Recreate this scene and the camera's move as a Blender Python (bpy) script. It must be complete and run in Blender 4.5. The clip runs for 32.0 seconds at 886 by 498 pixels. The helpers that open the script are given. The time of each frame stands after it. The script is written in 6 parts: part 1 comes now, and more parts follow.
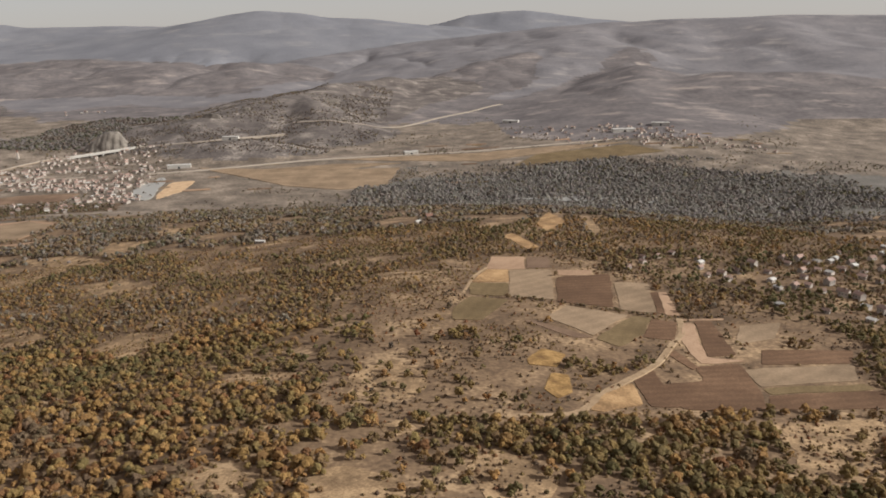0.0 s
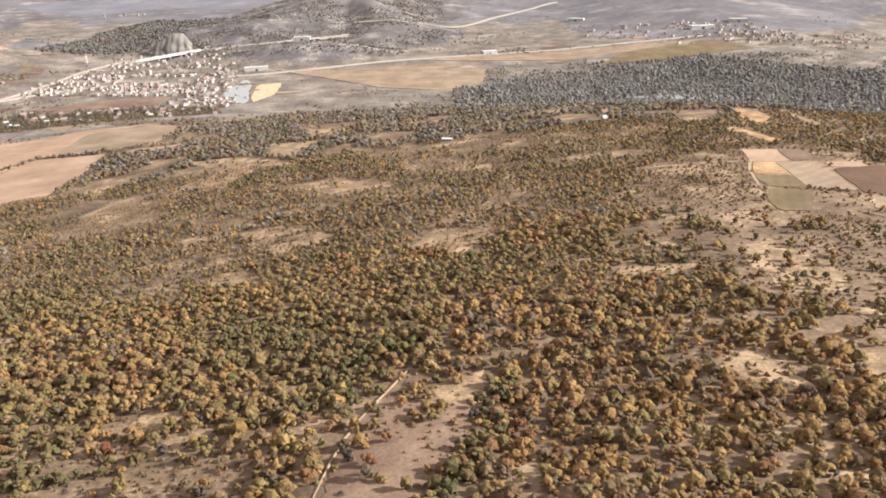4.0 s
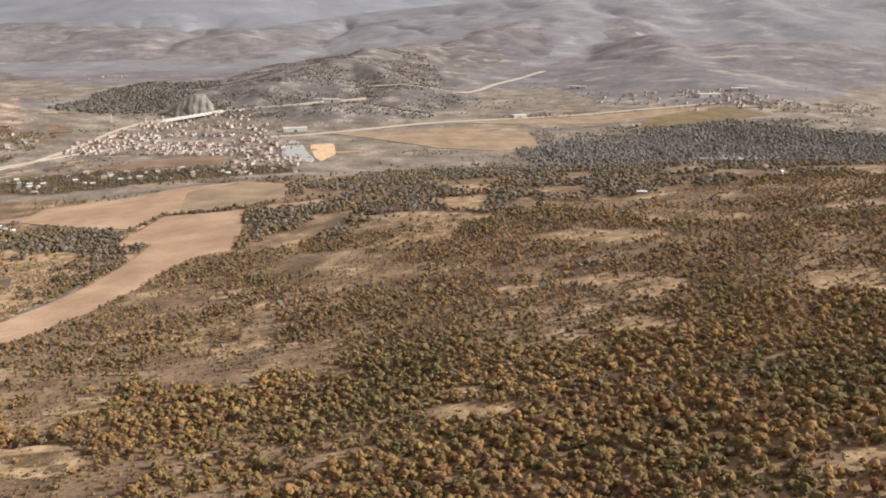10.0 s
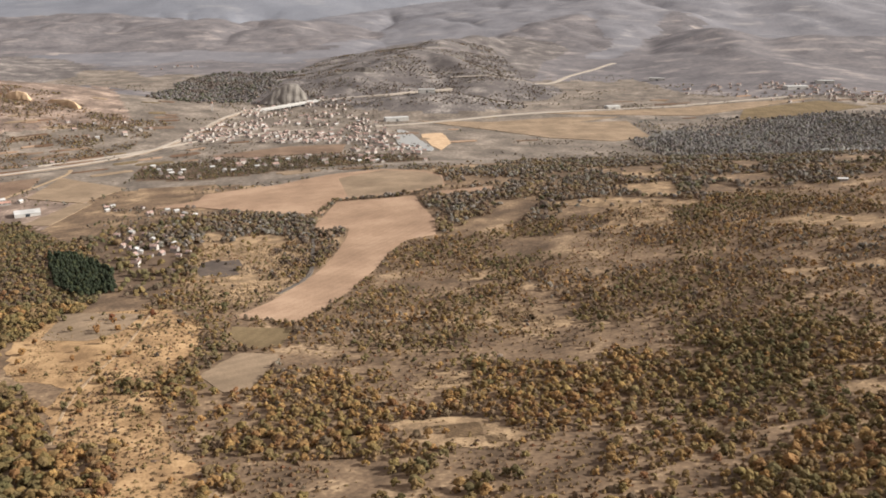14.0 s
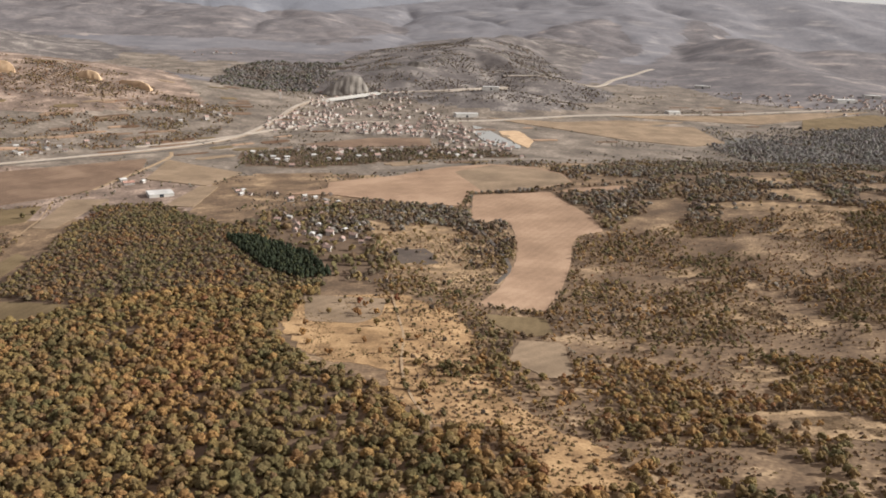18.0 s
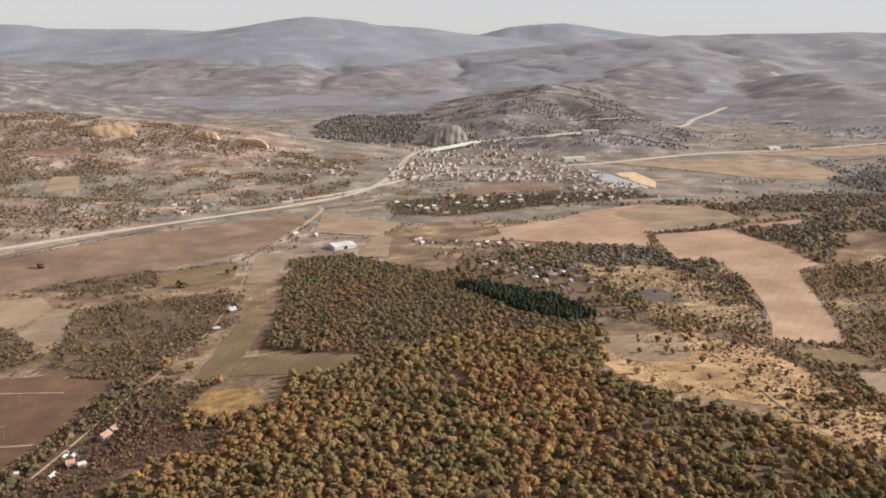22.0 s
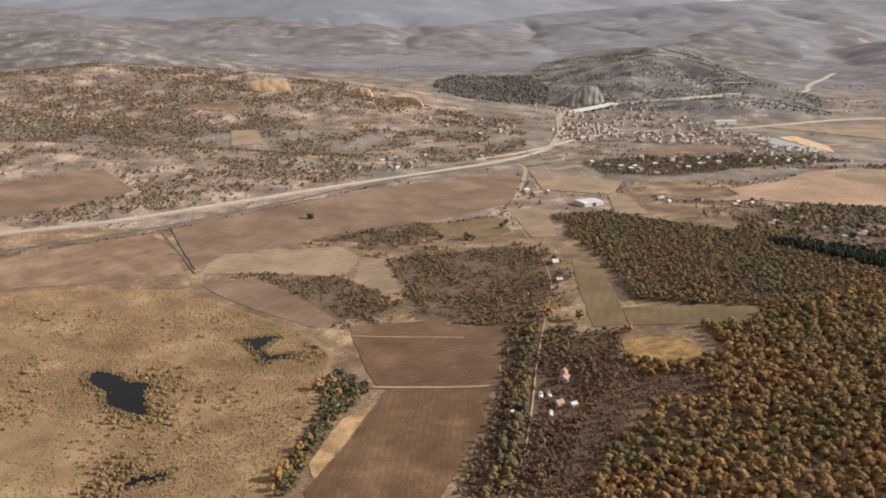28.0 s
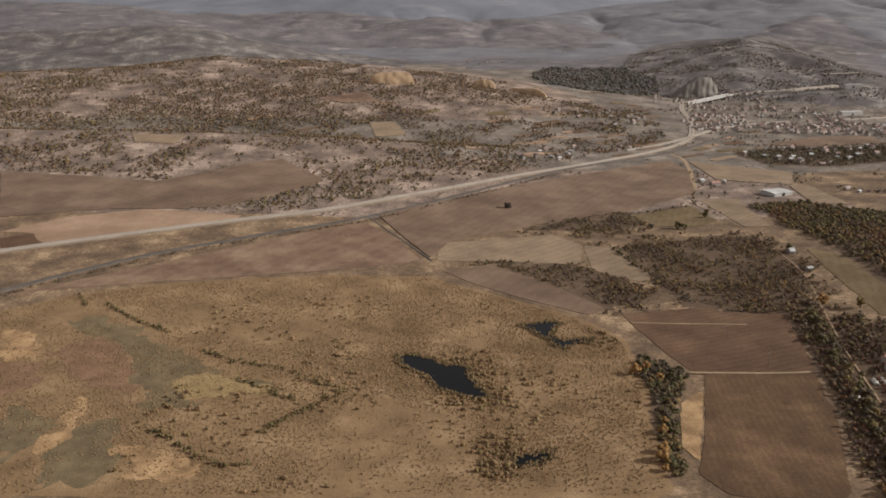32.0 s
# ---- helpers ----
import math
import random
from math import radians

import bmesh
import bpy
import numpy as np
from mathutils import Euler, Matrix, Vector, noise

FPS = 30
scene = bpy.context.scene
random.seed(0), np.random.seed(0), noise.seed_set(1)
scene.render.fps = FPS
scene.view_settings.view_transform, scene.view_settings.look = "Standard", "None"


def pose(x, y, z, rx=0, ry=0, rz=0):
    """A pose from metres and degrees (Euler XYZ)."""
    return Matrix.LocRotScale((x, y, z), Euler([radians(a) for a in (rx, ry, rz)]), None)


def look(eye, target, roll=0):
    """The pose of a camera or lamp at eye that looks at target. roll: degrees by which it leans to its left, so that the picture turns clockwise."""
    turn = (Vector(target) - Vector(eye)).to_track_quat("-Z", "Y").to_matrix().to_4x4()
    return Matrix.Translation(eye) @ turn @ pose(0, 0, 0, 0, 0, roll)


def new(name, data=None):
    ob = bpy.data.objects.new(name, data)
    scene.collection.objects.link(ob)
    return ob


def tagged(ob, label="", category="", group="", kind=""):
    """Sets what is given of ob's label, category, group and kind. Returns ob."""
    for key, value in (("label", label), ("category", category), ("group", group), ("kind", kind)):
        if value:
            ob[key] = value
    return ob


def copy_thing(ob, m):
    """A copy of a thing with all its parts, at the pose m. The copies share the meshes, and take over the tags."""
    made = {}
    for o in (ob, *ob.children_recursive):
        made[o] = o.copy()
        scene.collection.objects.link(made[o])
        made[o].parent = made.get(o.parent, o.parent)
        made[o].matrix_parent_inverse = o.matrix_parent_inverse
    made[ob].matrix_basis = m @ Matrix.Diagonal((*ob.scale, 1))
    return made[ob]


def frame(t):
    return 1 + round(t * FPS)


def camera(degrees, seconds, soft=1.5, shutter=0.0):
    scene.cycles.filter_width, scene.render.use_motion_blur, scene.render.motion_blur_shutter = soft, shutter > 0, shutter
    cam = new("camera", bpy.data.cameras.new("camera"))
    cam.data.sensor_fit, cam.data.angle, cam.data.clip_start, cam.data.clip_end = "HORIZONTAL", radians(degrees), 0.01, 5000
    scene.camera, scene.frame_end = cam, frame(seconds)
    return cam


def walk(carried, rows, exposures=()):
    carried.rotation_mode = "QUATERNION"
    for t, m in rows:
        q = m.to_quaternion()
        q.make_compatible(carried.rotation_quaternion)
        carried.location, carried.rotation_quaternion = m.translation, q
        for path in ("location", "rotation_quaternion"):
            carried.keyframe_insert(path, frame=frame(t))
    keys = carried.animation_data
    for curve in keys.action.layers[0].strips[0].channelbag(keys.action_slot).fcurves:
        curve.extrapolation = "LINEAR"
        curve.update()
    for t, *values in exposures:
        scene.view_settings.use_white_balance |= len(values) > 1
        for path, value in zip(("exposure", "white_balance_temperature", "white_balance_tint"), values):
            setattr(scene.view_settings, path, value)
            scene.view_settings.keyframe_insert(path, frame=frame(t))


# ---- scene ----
cam = camera(56.13, 32.0, soft=1.85)
PATH = [  # seconds; metres; degrees
    (0.0, 0.00, 0.00, 199.75, 75.000, 1.000, -0.000),
    (0.5, -16.90, 1.16, 198.88, 73.885, 1.506, -0.291),
    (1.0, -33.75, 2.34, 198.02, 73.382, 1.881, 0.260),
    (1.5, -50.55, 3.54, 197.17, 73.650, 1.769, 0.789),
    (2.0, -67.29, 4.77, 196.32, 73.358, 1.744, 0.978),
    (2.5, -83.98, 6.01, 195.47, 72.562, 2.299, 0.889),
    (4.5, -150.24, 11.17, 192.14, 68.152, 1.407, -0.937),
    (5.0, -166.68, 12.49, 191.32, 68.445, 2.485, -1.022),
    (5.5, -183.09, 13.83, 190.51, 67.837, 4.079, -0.973),
    (6.0, -199.44, 15.18, 189.70, 67.289, 4.357, -0.659),
    (6.5, -215.76, 16.54, 188.89, 68.699, 3.419, -2.291),
    (7.0, -232.03, 17.91, 188.09, 67.096, 0.041, -3.242),
    (7.5, -248.26, 19.28, 187.30, 68.885, -1.791, -3.073),
    (8.0, -264.44, 20.66, 186.51, 72.025, -1.134, -5.437),
    (8.5, -280.59, 22.05, 185.72, 73.810, 0.701, -6.728),
    (9.0, -296.71, 23.44, 184.95, 73.854, 1.020, -7.447),
    (9.5, -312.78, 24.83, 184.17, 73.787, 0.841, -7.315),
    (10.0, -328.82, 26.22, 183.40, 73.251, -0.015, -6.788),
    (10.5, -344.82, 27.60, 182.64, 72.504, -1.047, -7.439),
    (11.0, -360.79, 28.99, 181.88, 71.755, -2.250, -7.318),
    (11.5, -376.73, 30.37, 181.13, 71.724, -3.409, -6.707),
    (12.0, -392.63, 31.75, 180.38, 72.561, -2.884, -6.266),
    (12.5, -408.50, 33.13, 179.63, 73.281, -1.872, -5.491),
    (13.0, -424.35, 34.49, 178.89, 73.797, -0.942, -5.259),
    (13.5, -440.16, 35.85, 178.16, 73.390, -0.193, -5.396),
    (15.5, -503.15, 41.16, 175.28, 72.103, -1.212, -7.115),
    (16.0, -518.83, 42.45, 174.57, 72.530, -1.715, -6.020),
    (16.5, -534.50, 43.73, 173.87, 72.896, -1.383, -5.745),
    (17.0, -550.14, 44.98, 173.17, 73.087, -1.636, -6.240),
    (17.5, -565.76, 46.22, 172.48, 72.953, -2.526, -6.769),
    (18.0, -581.36, 47.44, 171.79, 72.797, -2.815, -6.750),
    (18.5, -596.94, 48.64, 171.10, 72.577, -2.836, -6.418),
    (19.0, -612.51, 49.81, 170.43, 72.331, -2.692, -5.956),
    (19.5, -628.06, 50.96, 169.75, 72.589, -2.495, -5.622),
    (20.0, -643.59, 52.08, 169.09, 73.940, -2.417, -5.585),
    (20.5, -659.11, 53.17, 168.42, 75.375, -1.896, -5.693),
    (21.0, -674.62, 54.24, 167.76, 75.835, -0.797, -5.806),
    (21.5, -690.11, 55.27, 167.11, 76.014, -0.333, -5.760),
    (22.0, -705.59, 56.28, 166.46, 76.087, -0.246, -5.579),
    (22.5, -721.07, 57.25, 165.82, 76.013, -0.157, -5.419),
    (23.0, -736.53, 58.19, 165.18, 75.707, -0.095, -5.205),
    (23.5, -751.99, 59.09, 164.55, 75.047, -0.056, -4.901),
    (24.0, -767.43, 59.96, 163.92, 74.120, -0.059, -4.638),
    (24.5, -782.88, 60.79, 163.30, 73.553, -0.057, -4.435),
    (25.0, -798.31, 61.58, 162.68, 73.398, -0.277, -4.369),
    (25.5, -813.75, 62.33, 162.07, 73.073, -0.663, -4.353),
    (27.5, -875.46, 64.90, 159.67, 73.938, -0.940, -4.193),
    (28.0, -890.89, 65.43, 159.08, 73.631, -1.032, -4.030),
    (28.5, -906.33, 65.91, 158.50, 72.889, -1.144, -3.869),
    (29.0, -921.76, 66.34, 157.92, 72.462, -0.997, -3.693),
    (29.5, -937.20, 66.72, 157.34, 72.990, -0.689, -3.473),
    (30.0, -952.65, 67.04, 156.78, 74.403, -0.241, -3.024),
    (30.5, -968.10, 67.32, 156.21, 75.531, 0.070, -2.633),
    (31.0, -983.56, 67.53, 155.66, 75.599, 0.387, -2.262),
    (31.5, -999.03, 67.70, 155.10, 74.724, 0.069, -1.962),
    (32.0, -1014.51, 67.80, 154.55, 73.200, -0.568, -1.735),
]
EXPOSURES = [(0, 0.46, 5150, 9.5), (1, 0.76, 5150, 9.5), (2, 0.88, 5150, 9.5), (4.5, 1.5, 4880, 9.5), (6, 1.45, 4880, 9.5), (7, 1.58, 4900, 9.5), (8, 1.55, 4950, 9.5), (9, 1.2, 5050, 9.5), (13, 0.94, 5100, 9.5), (16, 0.95, 5050, 9.5), (19, 0.78, 5050, 9.5), (20.5, 1.08, 5000, 9.5), (22, 0.92, 5000, 9.5), (24, 0.76, 5000, 9.5), (25, 0.92, 5000, 9.5), (28, 0.82, 5050, 9.5), (31, 0.52, 5050, 9.5), (32, 0.2, 5050, 9.5)]
walk(cam, [(t, pose(x, y, z, rx, ry, rz)) for t, x, y, z, rx, ry, rz in PATH], EXPOSURES)

# ---- daylight: a low, slightly warm autumn sun from the east and a sky veiled by thin grey haze ----
SUN_ELEVATION, SUN_AZIMUTH = 28.0, 95.0
world = bpy.data.worlds.new("sky")
scene.world = world
world.use_nodes = True
sky = world.node_tree.nodes.new("ShaderNodeTexSky")
sky.sky_type, sky.sun_disc = "NISHITA", False
sky.sun_elevation, sky.sun_rotation = radians(SUN_ELEVATION), radians(SUN_AZIMUTH)
sky.air_density, sky.dust_density, sky.ozone_density, sky.altitude = 1.0, 0.6, 3.0, 400
background = world.node_tree.nodes["Background"]
background.inputs["Strength"].default_value = 0.09
veil = world.node_tree.nodes.new("ShaderNodeMix")
veil.data_type = "RGBA"
veil.inputs["Factor"].default_value = 0.85
veil.inputs["B"].default_value = (4.5, 3.5, 2.5, 1)
world.node_tree.links.new(sky.outputs["Color"], veil.inputs["A"])
world.node_tree.links.new(veil.outputs["Result"], background.inputs["Color"])
sun = new("sun", bpy.data.lights.new("sun", "SUN"))
sun.data.energy, sun.data.angle, sun.data.color = 4.8, radians(0.8), (1.0, 0.84, 0.62)
sun.matrix_world = look((600, 100, 600), (600 - math.sin(radians(SUN_AZIMUTH)) * math.cos(radians(SUN_ELEVATION)),
                                         100 - math.cos(radians(SUN_AZIMUTH)) * math.cos(radians(SUN_ELEVATION)),
                                         600 - math.sin(radians(SUN_ELEVATION))))


# ---- materials ----
def material(name, colours, size=6.0, rough=0.9, fine=0.8, bump=0.3, stripes=None, metal=0.0, random_amount=0.0, detail=6.0, contrast=1.0):
    """Noise at two scales through a ramp of colours; stripes: (angle in degrees, width in metres, amount)."""
    m = bpy.data.materials.new(name)
    m.use_nodes = True
    tree = m.node_tree
    nodes, links = tree.nodes, tree.links
    shader = nodes["Principled BSDF"]
    shader.inputs["Roughness"].default_value, shader.inputs["Metallic"].default_value = rough, metal
    shader.inputs["Specular IOR Level"].default_value = 0.12
    where = nodes.new("ShaderNodeNewGeometry")
    broad, grain = nodes.new("ShaderNodeTexNoise"), nodes.new("ShaderNodeTexNoise")
    broad.inputs["Scale"].default_value, broad.inputs["Detail"].default_value = 1 / size, detail
    broad.inputs["Roughness"].default_value = 0.62
    grain.inputs["Scale"].default_value, grain.inputs["Detail"].default_value = 1 / fine, 3
    add = nodes.new("ShaderNodeMix")
    add.inputs[0].default_value = 0.32
    links.new(where.outputs["Position"], broad.inputs["Vector"])
    links.new(where.outputs["Position"], grain.inputs["Vector"])
    links.new(broad.outputs["Fac"], add.inputs[2])
    links.new(grain.outputs["Fac"], add.inputs[3])
    value = add.outputs[0]
    if stripes:
        turn, wave = nodes.new("ShaderNodeMapping"), nodes.new("ShaderNodeTexWave")
        turn.inputs["Rotation"].default_value = (0, 0, radians(stripes[0]))
        wave.inputs["Scale"].default_value = 0.314 / stripes[1]
        wave.inputs["Distortion"].default_value, wave.inputs["Detail"].default_value = 3.5, 4
        wave.inputs["Detail Scale"].default_value = 0.6
        links.new(where.outputs["Position"], turn.inputs["Vector"])
        links.new(turn.outputs["Vector"], wave.inputs["Vector"])
        both = nodes.new("ShaderNodeMix")
        both.inputs[0].default_value = stripes[2]
        links.new(value, both.inputs[2])
        links.new(wave.outputs["Fac"], both.inputs[3])
        value = both.outputs[0]
    ramp = nodes.new("ShaderNodeValToRGB")
    n = len(colours)
    while len(ramp.color_ramp.elements) < n:
        ramp.color_ramp.elements.new(0.5)
    for k, c in enumerate(colours):
        ramp.color_ramp.elements[k].position = 0.5 + (k / (n - 1) - 0.5) * 0.40 / contrast
        ramp.color_ramp.elements[k].color = (*c, 1)
    links.new(value, ramp.inputs["Fac"])
    colour = ramp.outputs["Color"]
    if random_amount:
        info, shift = nodes.new("ShaderNodeObjectInfo"), nodes.new("ShaderNodeHueSaturation")
        spread = nodes.new("ShaderNodeMapRange")
        spread.inputs["To Min"].default_value, spread.inputs["To Max"].default_value = 1 - random_amount, 1 + random_amount
        links.new(info.outputs["Random"], spread.inputs["Value"])
        links.new(spread.outputs["Result"], shift.inputs["Value"])
        links.new(colour, shift.inputs["Color"])
        colour = shift.outputs["Color"]
    links.new(colour, shader.inputs["Base Color"])
    if bump:
        relief_node = nodes.new("ShaderNodeBump")
        relief_node.inputs["Strength"].default_value, relief_node.inputs["Distance"].default_value = bump, 0.5
        links.new(value, relief_node.inputs["Height"])
        links.new(relief_node.outputs["Normal"], shader.inputs["Normal"])
    return m


def hillside(name, colours, pale, size):
    """Leafless woods in broad soft drifts, with pale clearings that run along the slope."""
    m = material(name, colours, size, fine=10, detail=8, bump=0.0, contrast=1.25)
    nodes, links = m.node_tree.nodes, m.node_tree.links
    shader = nodes["Principled BSDF"]
    before = shader.inputs["Base Color"].links[0].from_socket
    where, stretch, streak = nodes.new("ShaderNodeNewGeometry"), nodes.new("ShaderNodeMapping"), nodes.new("ShaderNodeTexNoise")
    stretch.inputs["Scale"].default_value = (0.5, 0.8, 3.0)
    streak.inputs["Scale"].default_value, streak.inputs["Detail"].default_value, streak.inputs["Roughness"].default_value = 1.6 / size, 7, 0.6
    links.new(where.outputs["Position"], stretch.inputs["Vector"])
    links.new(stretch.outputs["Vector"], streak.inputs["Vector"])
    gate, both = nodes.new("ShaderNodeMapRange"), nodes.new("ShaderNodeMix")
    gate.inputs["From Min"].default_value, gate.inputs["From Max"].default_value = 0.56, 0.70
    both.data_type = "RGBA"
    both.inputs["B"].default_value = (*pale, 1)
    links.new(streak.outputs["Fac"], gate.inputs["Value"])
    links.new(gate.outputs["Result"], both.inputs["Factor"])
    links.new(before, both.inputs["A"])
    links.new(both.outputs["Result"], shader.inputs["Base Color"])
    return m


def leaf_material(name, rough=0.85):
    """Leaves take the tint of their own crown, broken up by fine noise."""
    m = bpy.data.materials.new(name)
    m.use_nodes = True
    nodes, links = m.node_tree.nodes, m.node_tree.links
    shader = nodes["Principled BSDF"]
    shader.inputs["Roughness"].default_value, shader.inputs["Specular IOR Level"].default_value = rough, 0.15
    tint, where, grain = nodes.new("ShaderNodeAttribute"), nodes.new("ShaderNodeNewGeometry"), nodes.new("ShaderNodeTexNoise")
    tint.attribute_name = "tint"
    grain.inputs["Scale"].default_value, grain.inputs["Detail"].default_value = 1.5, 5
    grain.inputs["Roughness"].default_value = 0.7
    ramp = nodes.new("ShaderNodeMapRange")
    ramp.inputs["From Min"].default_value, ramp.inputs["From Max"].default_value = 0.3, 0.7
    ramp.inputs["To Min"].default_value, ramp.inputs["To Max"].default_value = 0.62, 1.42
    mult = nodes.new("ShaderNodeVectorMath")
    mult.operation = "SCALE"
    links.new(where.outputs["Position"], grain.inputs["Vector"])
    links.new(grain.outputs["Fac"], ramp.inputs["Value"])
    links.new(tint.outputs["Color"], mult.inputs[0])
    links.new(ramp.outputs["Result"], mult.inputs["Scale"])
    links.new(mult.outputs["Vector"], shader.inputs["Base Color"])
    rough_leaf = nodes.new("ShaderNodeBump")
    rough_leaf.inputs["Strength"].default_value, rough_leaf.inputs["Distance"].default_value = 0.9, 0.5
    links.new(grain.outputs["Fac"], rough_leaf.inputs["Height"])
    links.new(rough_leaf.outputs["Normal"], shader.inputs["Normal"])
    thin, both = nodes.new("ShaderNodeBsdfTranslucent"), nodes.new("ShaderNodeMixShader")
    both.inputs["Fac"].default_value = 0.34
    links.new(mult.outputs["Vector"], thin.inputs["Color"])
    links.new(shader.outputs["BSDF"], both.inputs[1])
    links.new(thin.outputs["BSDF"], both.inputs[2])
    links.new(both.outputs["Shader"], nodes["Material Output"].inputs["Surface"])
    return m


SOIL = {
    "tan": material("dry_tilled_soil", [(0.22, 0.143, 0.088), (0.30, 0.197, 0.122), (0.39, 0.265, 0.168)], 34, stripes=(35, 5.0, 0.03), contrast=1.5),
    "dark": material("dark_ploughed_soil", [(0.080, 0.047, 0.027), (0.117, 0.069, 0.039), (0.178, 0.108, 0.062)], 30, stripes=(75, 4.0, 0.05), contrast=1.5),
    "furrow": material("furrowed_soil", [(0.077, 0.045, 0.024), (0.113, 0.067, 0.035), (0.19, 0.118, 0.060)], 22, stripes=(8, 2.6, 0.03), contrast=1.4),
    "brown": material("brown_stubble", [(0.115, 0.075, 0.048), (0.165, 0.109, 0.070), (0.235, 0.16, 0.104)], 38, stripes=(32, 7.0, 0.025), contrast=1.5),
    "dull": material("fallow_grass", [(0.165, 0.118, 0.073), (0.235, 0.168, 0.104), (0.315, 0.228, 0.143)], 26, stripes=(50, 6.0, 0.05), contrast=1.5),
    "olive": material("green_winter_crop", [(0.105, 0.074, 0.036), (0.148, 0.105, 0.052), (0.205, 0.148, 0.076)], 24, stripes=(20, 5.0, 0.04), contrast=1.4),
    "straw": material("dry_straw_grass", [(0.19, 0.117, 0.056), (0.31, 0.195, 0.092), (0.45, 0.295, 0.145)], 10, contrast=1.8),
    "drygrass": material("short_dry_grass", [(0.145, 0.097, 0.054), (0.25, 0.169, 0.093), (0.42, 0.292, 0.160)], 8, contrast=1.7),
    "russet": material("russet_weeds", [(0.12, 0.073, 0.047), (0.18, 0.115, 0.073), (0.27, 0.185, 0.115)], 24, stripes=(32, 8.0, 0.025), contrast=1.5),
    "vine": material("yellow_vine_rows", [(0.15, 0.088, 0.035), (0.25, 0.152, 0.055), (0.37, 0.235, 0.09)], 5, contrast=1.8),
    "red": material("reddish_dock", [(0.145, 0.085, 0.048), (0.190, 0.112, 0.063), (0.25, 0.150, 0.086)], 9, contrast=1.5),
    "sedgedark": material("dark_sedge", [(0.105, 0.078, 0.042), (0.150, 0.110, 0.058), (0.205, 0.148, 0.078)], 7, contrast=1.5),
    "yellow": material("yellow_marsh_grass", [(0.19, 0.130, 0.055), (0.265, 0.182, 0.080), (0.33, 0.232, 0.108)], 8, contrast=1.4),
    "burnt": material("burnt_stubble", [(0.06, 0.047, 0.038), (0.095, 0.073, 0.057), (0.16, 0.12, 0.085)], 9),
}
GROUND = material("scrubby_hill_ground", [(0.090, 0.061, 0.037), (0.138, 0.092, 0.055), (0.205, 0.138, 0.080), (0.37, 0.26, 0.148)], 22, fine=1.6, detail=10, contrast=1.6)
VALLEY = material("valley_grass_and_plots", [(0.105, 0.084, 0.065), (0.145, 0.117, 0.090), (0.195, 0.157, 0.120), (0.29, 0.235, 0.18)], 40, fine=4, detail=11, contrast=1.8)
# distance haze is put into these slope colours, paler and bluer farther away
UPLAND = hillside("hazed_bare_upland_wood", [(0.095, 0.083, 0.082), (0.142, 0.125, 0.121), (0.205, 0.176, 0.163)], (0.29, 0.245, 0.215), 75)
MID_UPLAND = hillside("hazed_leafless_mountain_wood", [(0.125, 0.116, 0.120), (0.168, 0.156, 0.159), (0.215, 0.196, 0.194)], (0.26, 0.235, 0.222), 110)
FAR_UPLAND = hillside("hazed_distant_slopes", [(0.150, 0.149, 0.163), (0.180, 0.178, 0.192), (0.212, 0.207, 0.216)], (0.25, 0.238, 0.235), 200)
RIVERSIDE = material("grey_riverside_floor", [(0.105, 0.094, 0.080), (0.140, 0.126, 0.108), (0.185, 0.167, 0.143)], 40, fine=4, detail=9, contrast=1.4)
LITTER = material("grey_brown_leaf_litter", [(0.080, 0.053, 0.033), (0.118, 0.079, 0.049), (0.165, 0.113, 0.071)], 14, fine=2)
PASTURE = material("stony_hill_pasture", [(0.110, 0.080, 0.060), (0.165, 0.120, 0.090), (0.245, 0.178, 0.132), (0.42, 0.315, 0.232)], 30, fine=2.4, detail=11, contrast=1.7)
MARSH = material("reed_marsh", [(0.14, 0.088, 0.042), (0.195, 0.124, 0.060), (0.245, 0.158, 0.079), (0.32, 0.215, 0.112)], 22, fine=0.8, detail=12, bump=0.8, contrast=1.5)
ROCKY = material("rocky_brown_hillside", [(0.080, 0.067, 0.061), (0.112, 0.095, 0.085), (0.150, 0.127, 0.112), (0.29, 0.25, 0.21)], 40, fine=3, detail=11, bump=0.0, contrast=1.7)
LEAVES = leaf_material("autumn_leaves")
BARK = material("bark", [(0.06, 0.045, 0.035), (0.11, 0.085, 0.065)], 0.5, fine=0.1)
ASPHALT = material("pale_worn_asphalt", [(0.27, 0.225, 0.175), (0.34, 0.285, 0.225), (0.41, 0.345, 0.275)], 16, fine=1.2, bump=0.1)
GRAVEL = material("gravel_shoulder", [(0.15, 0.108, 0.072), (0.21, 0.155, 0.105), (0.29, 0.22, 0.155)], 9, fine=0.9)
BALLAST = material("dark_ballast", [(0.075, 0.062, 0.05), (0.11, 0.09, 0.072), (0.16, 0.13, 0.105)], 7, fine=0.8)
DIRT = material("dirt_track", [(0.22, 0.15, 0.085), (0.31, 0.22, 0.13), (0.40, 0.295, 0.18)], 7, fine=0.8)
ROCK = material("pale_rock", [(0.12, 0.103, 0.086), (0.19, 0.165, 0.138), (0.27, 0.237, 0.197)], 11, fine=1.5, bump=0.6)
SAND = material("yellow_sand_face", [(0.34, 0.225, 0.125), (0.47, 0.325, 0.19), (0.60, 0.435, 0.27)], 9, fine=1.5, bump=0.6)
CONCRETE = material("pale_concrete", [(0.36, 0.33, 0.29), (0.46, 0.43, 0.38), (0.55, 0.51, 0.46)], 6, fine=0.6, bump=0.1)
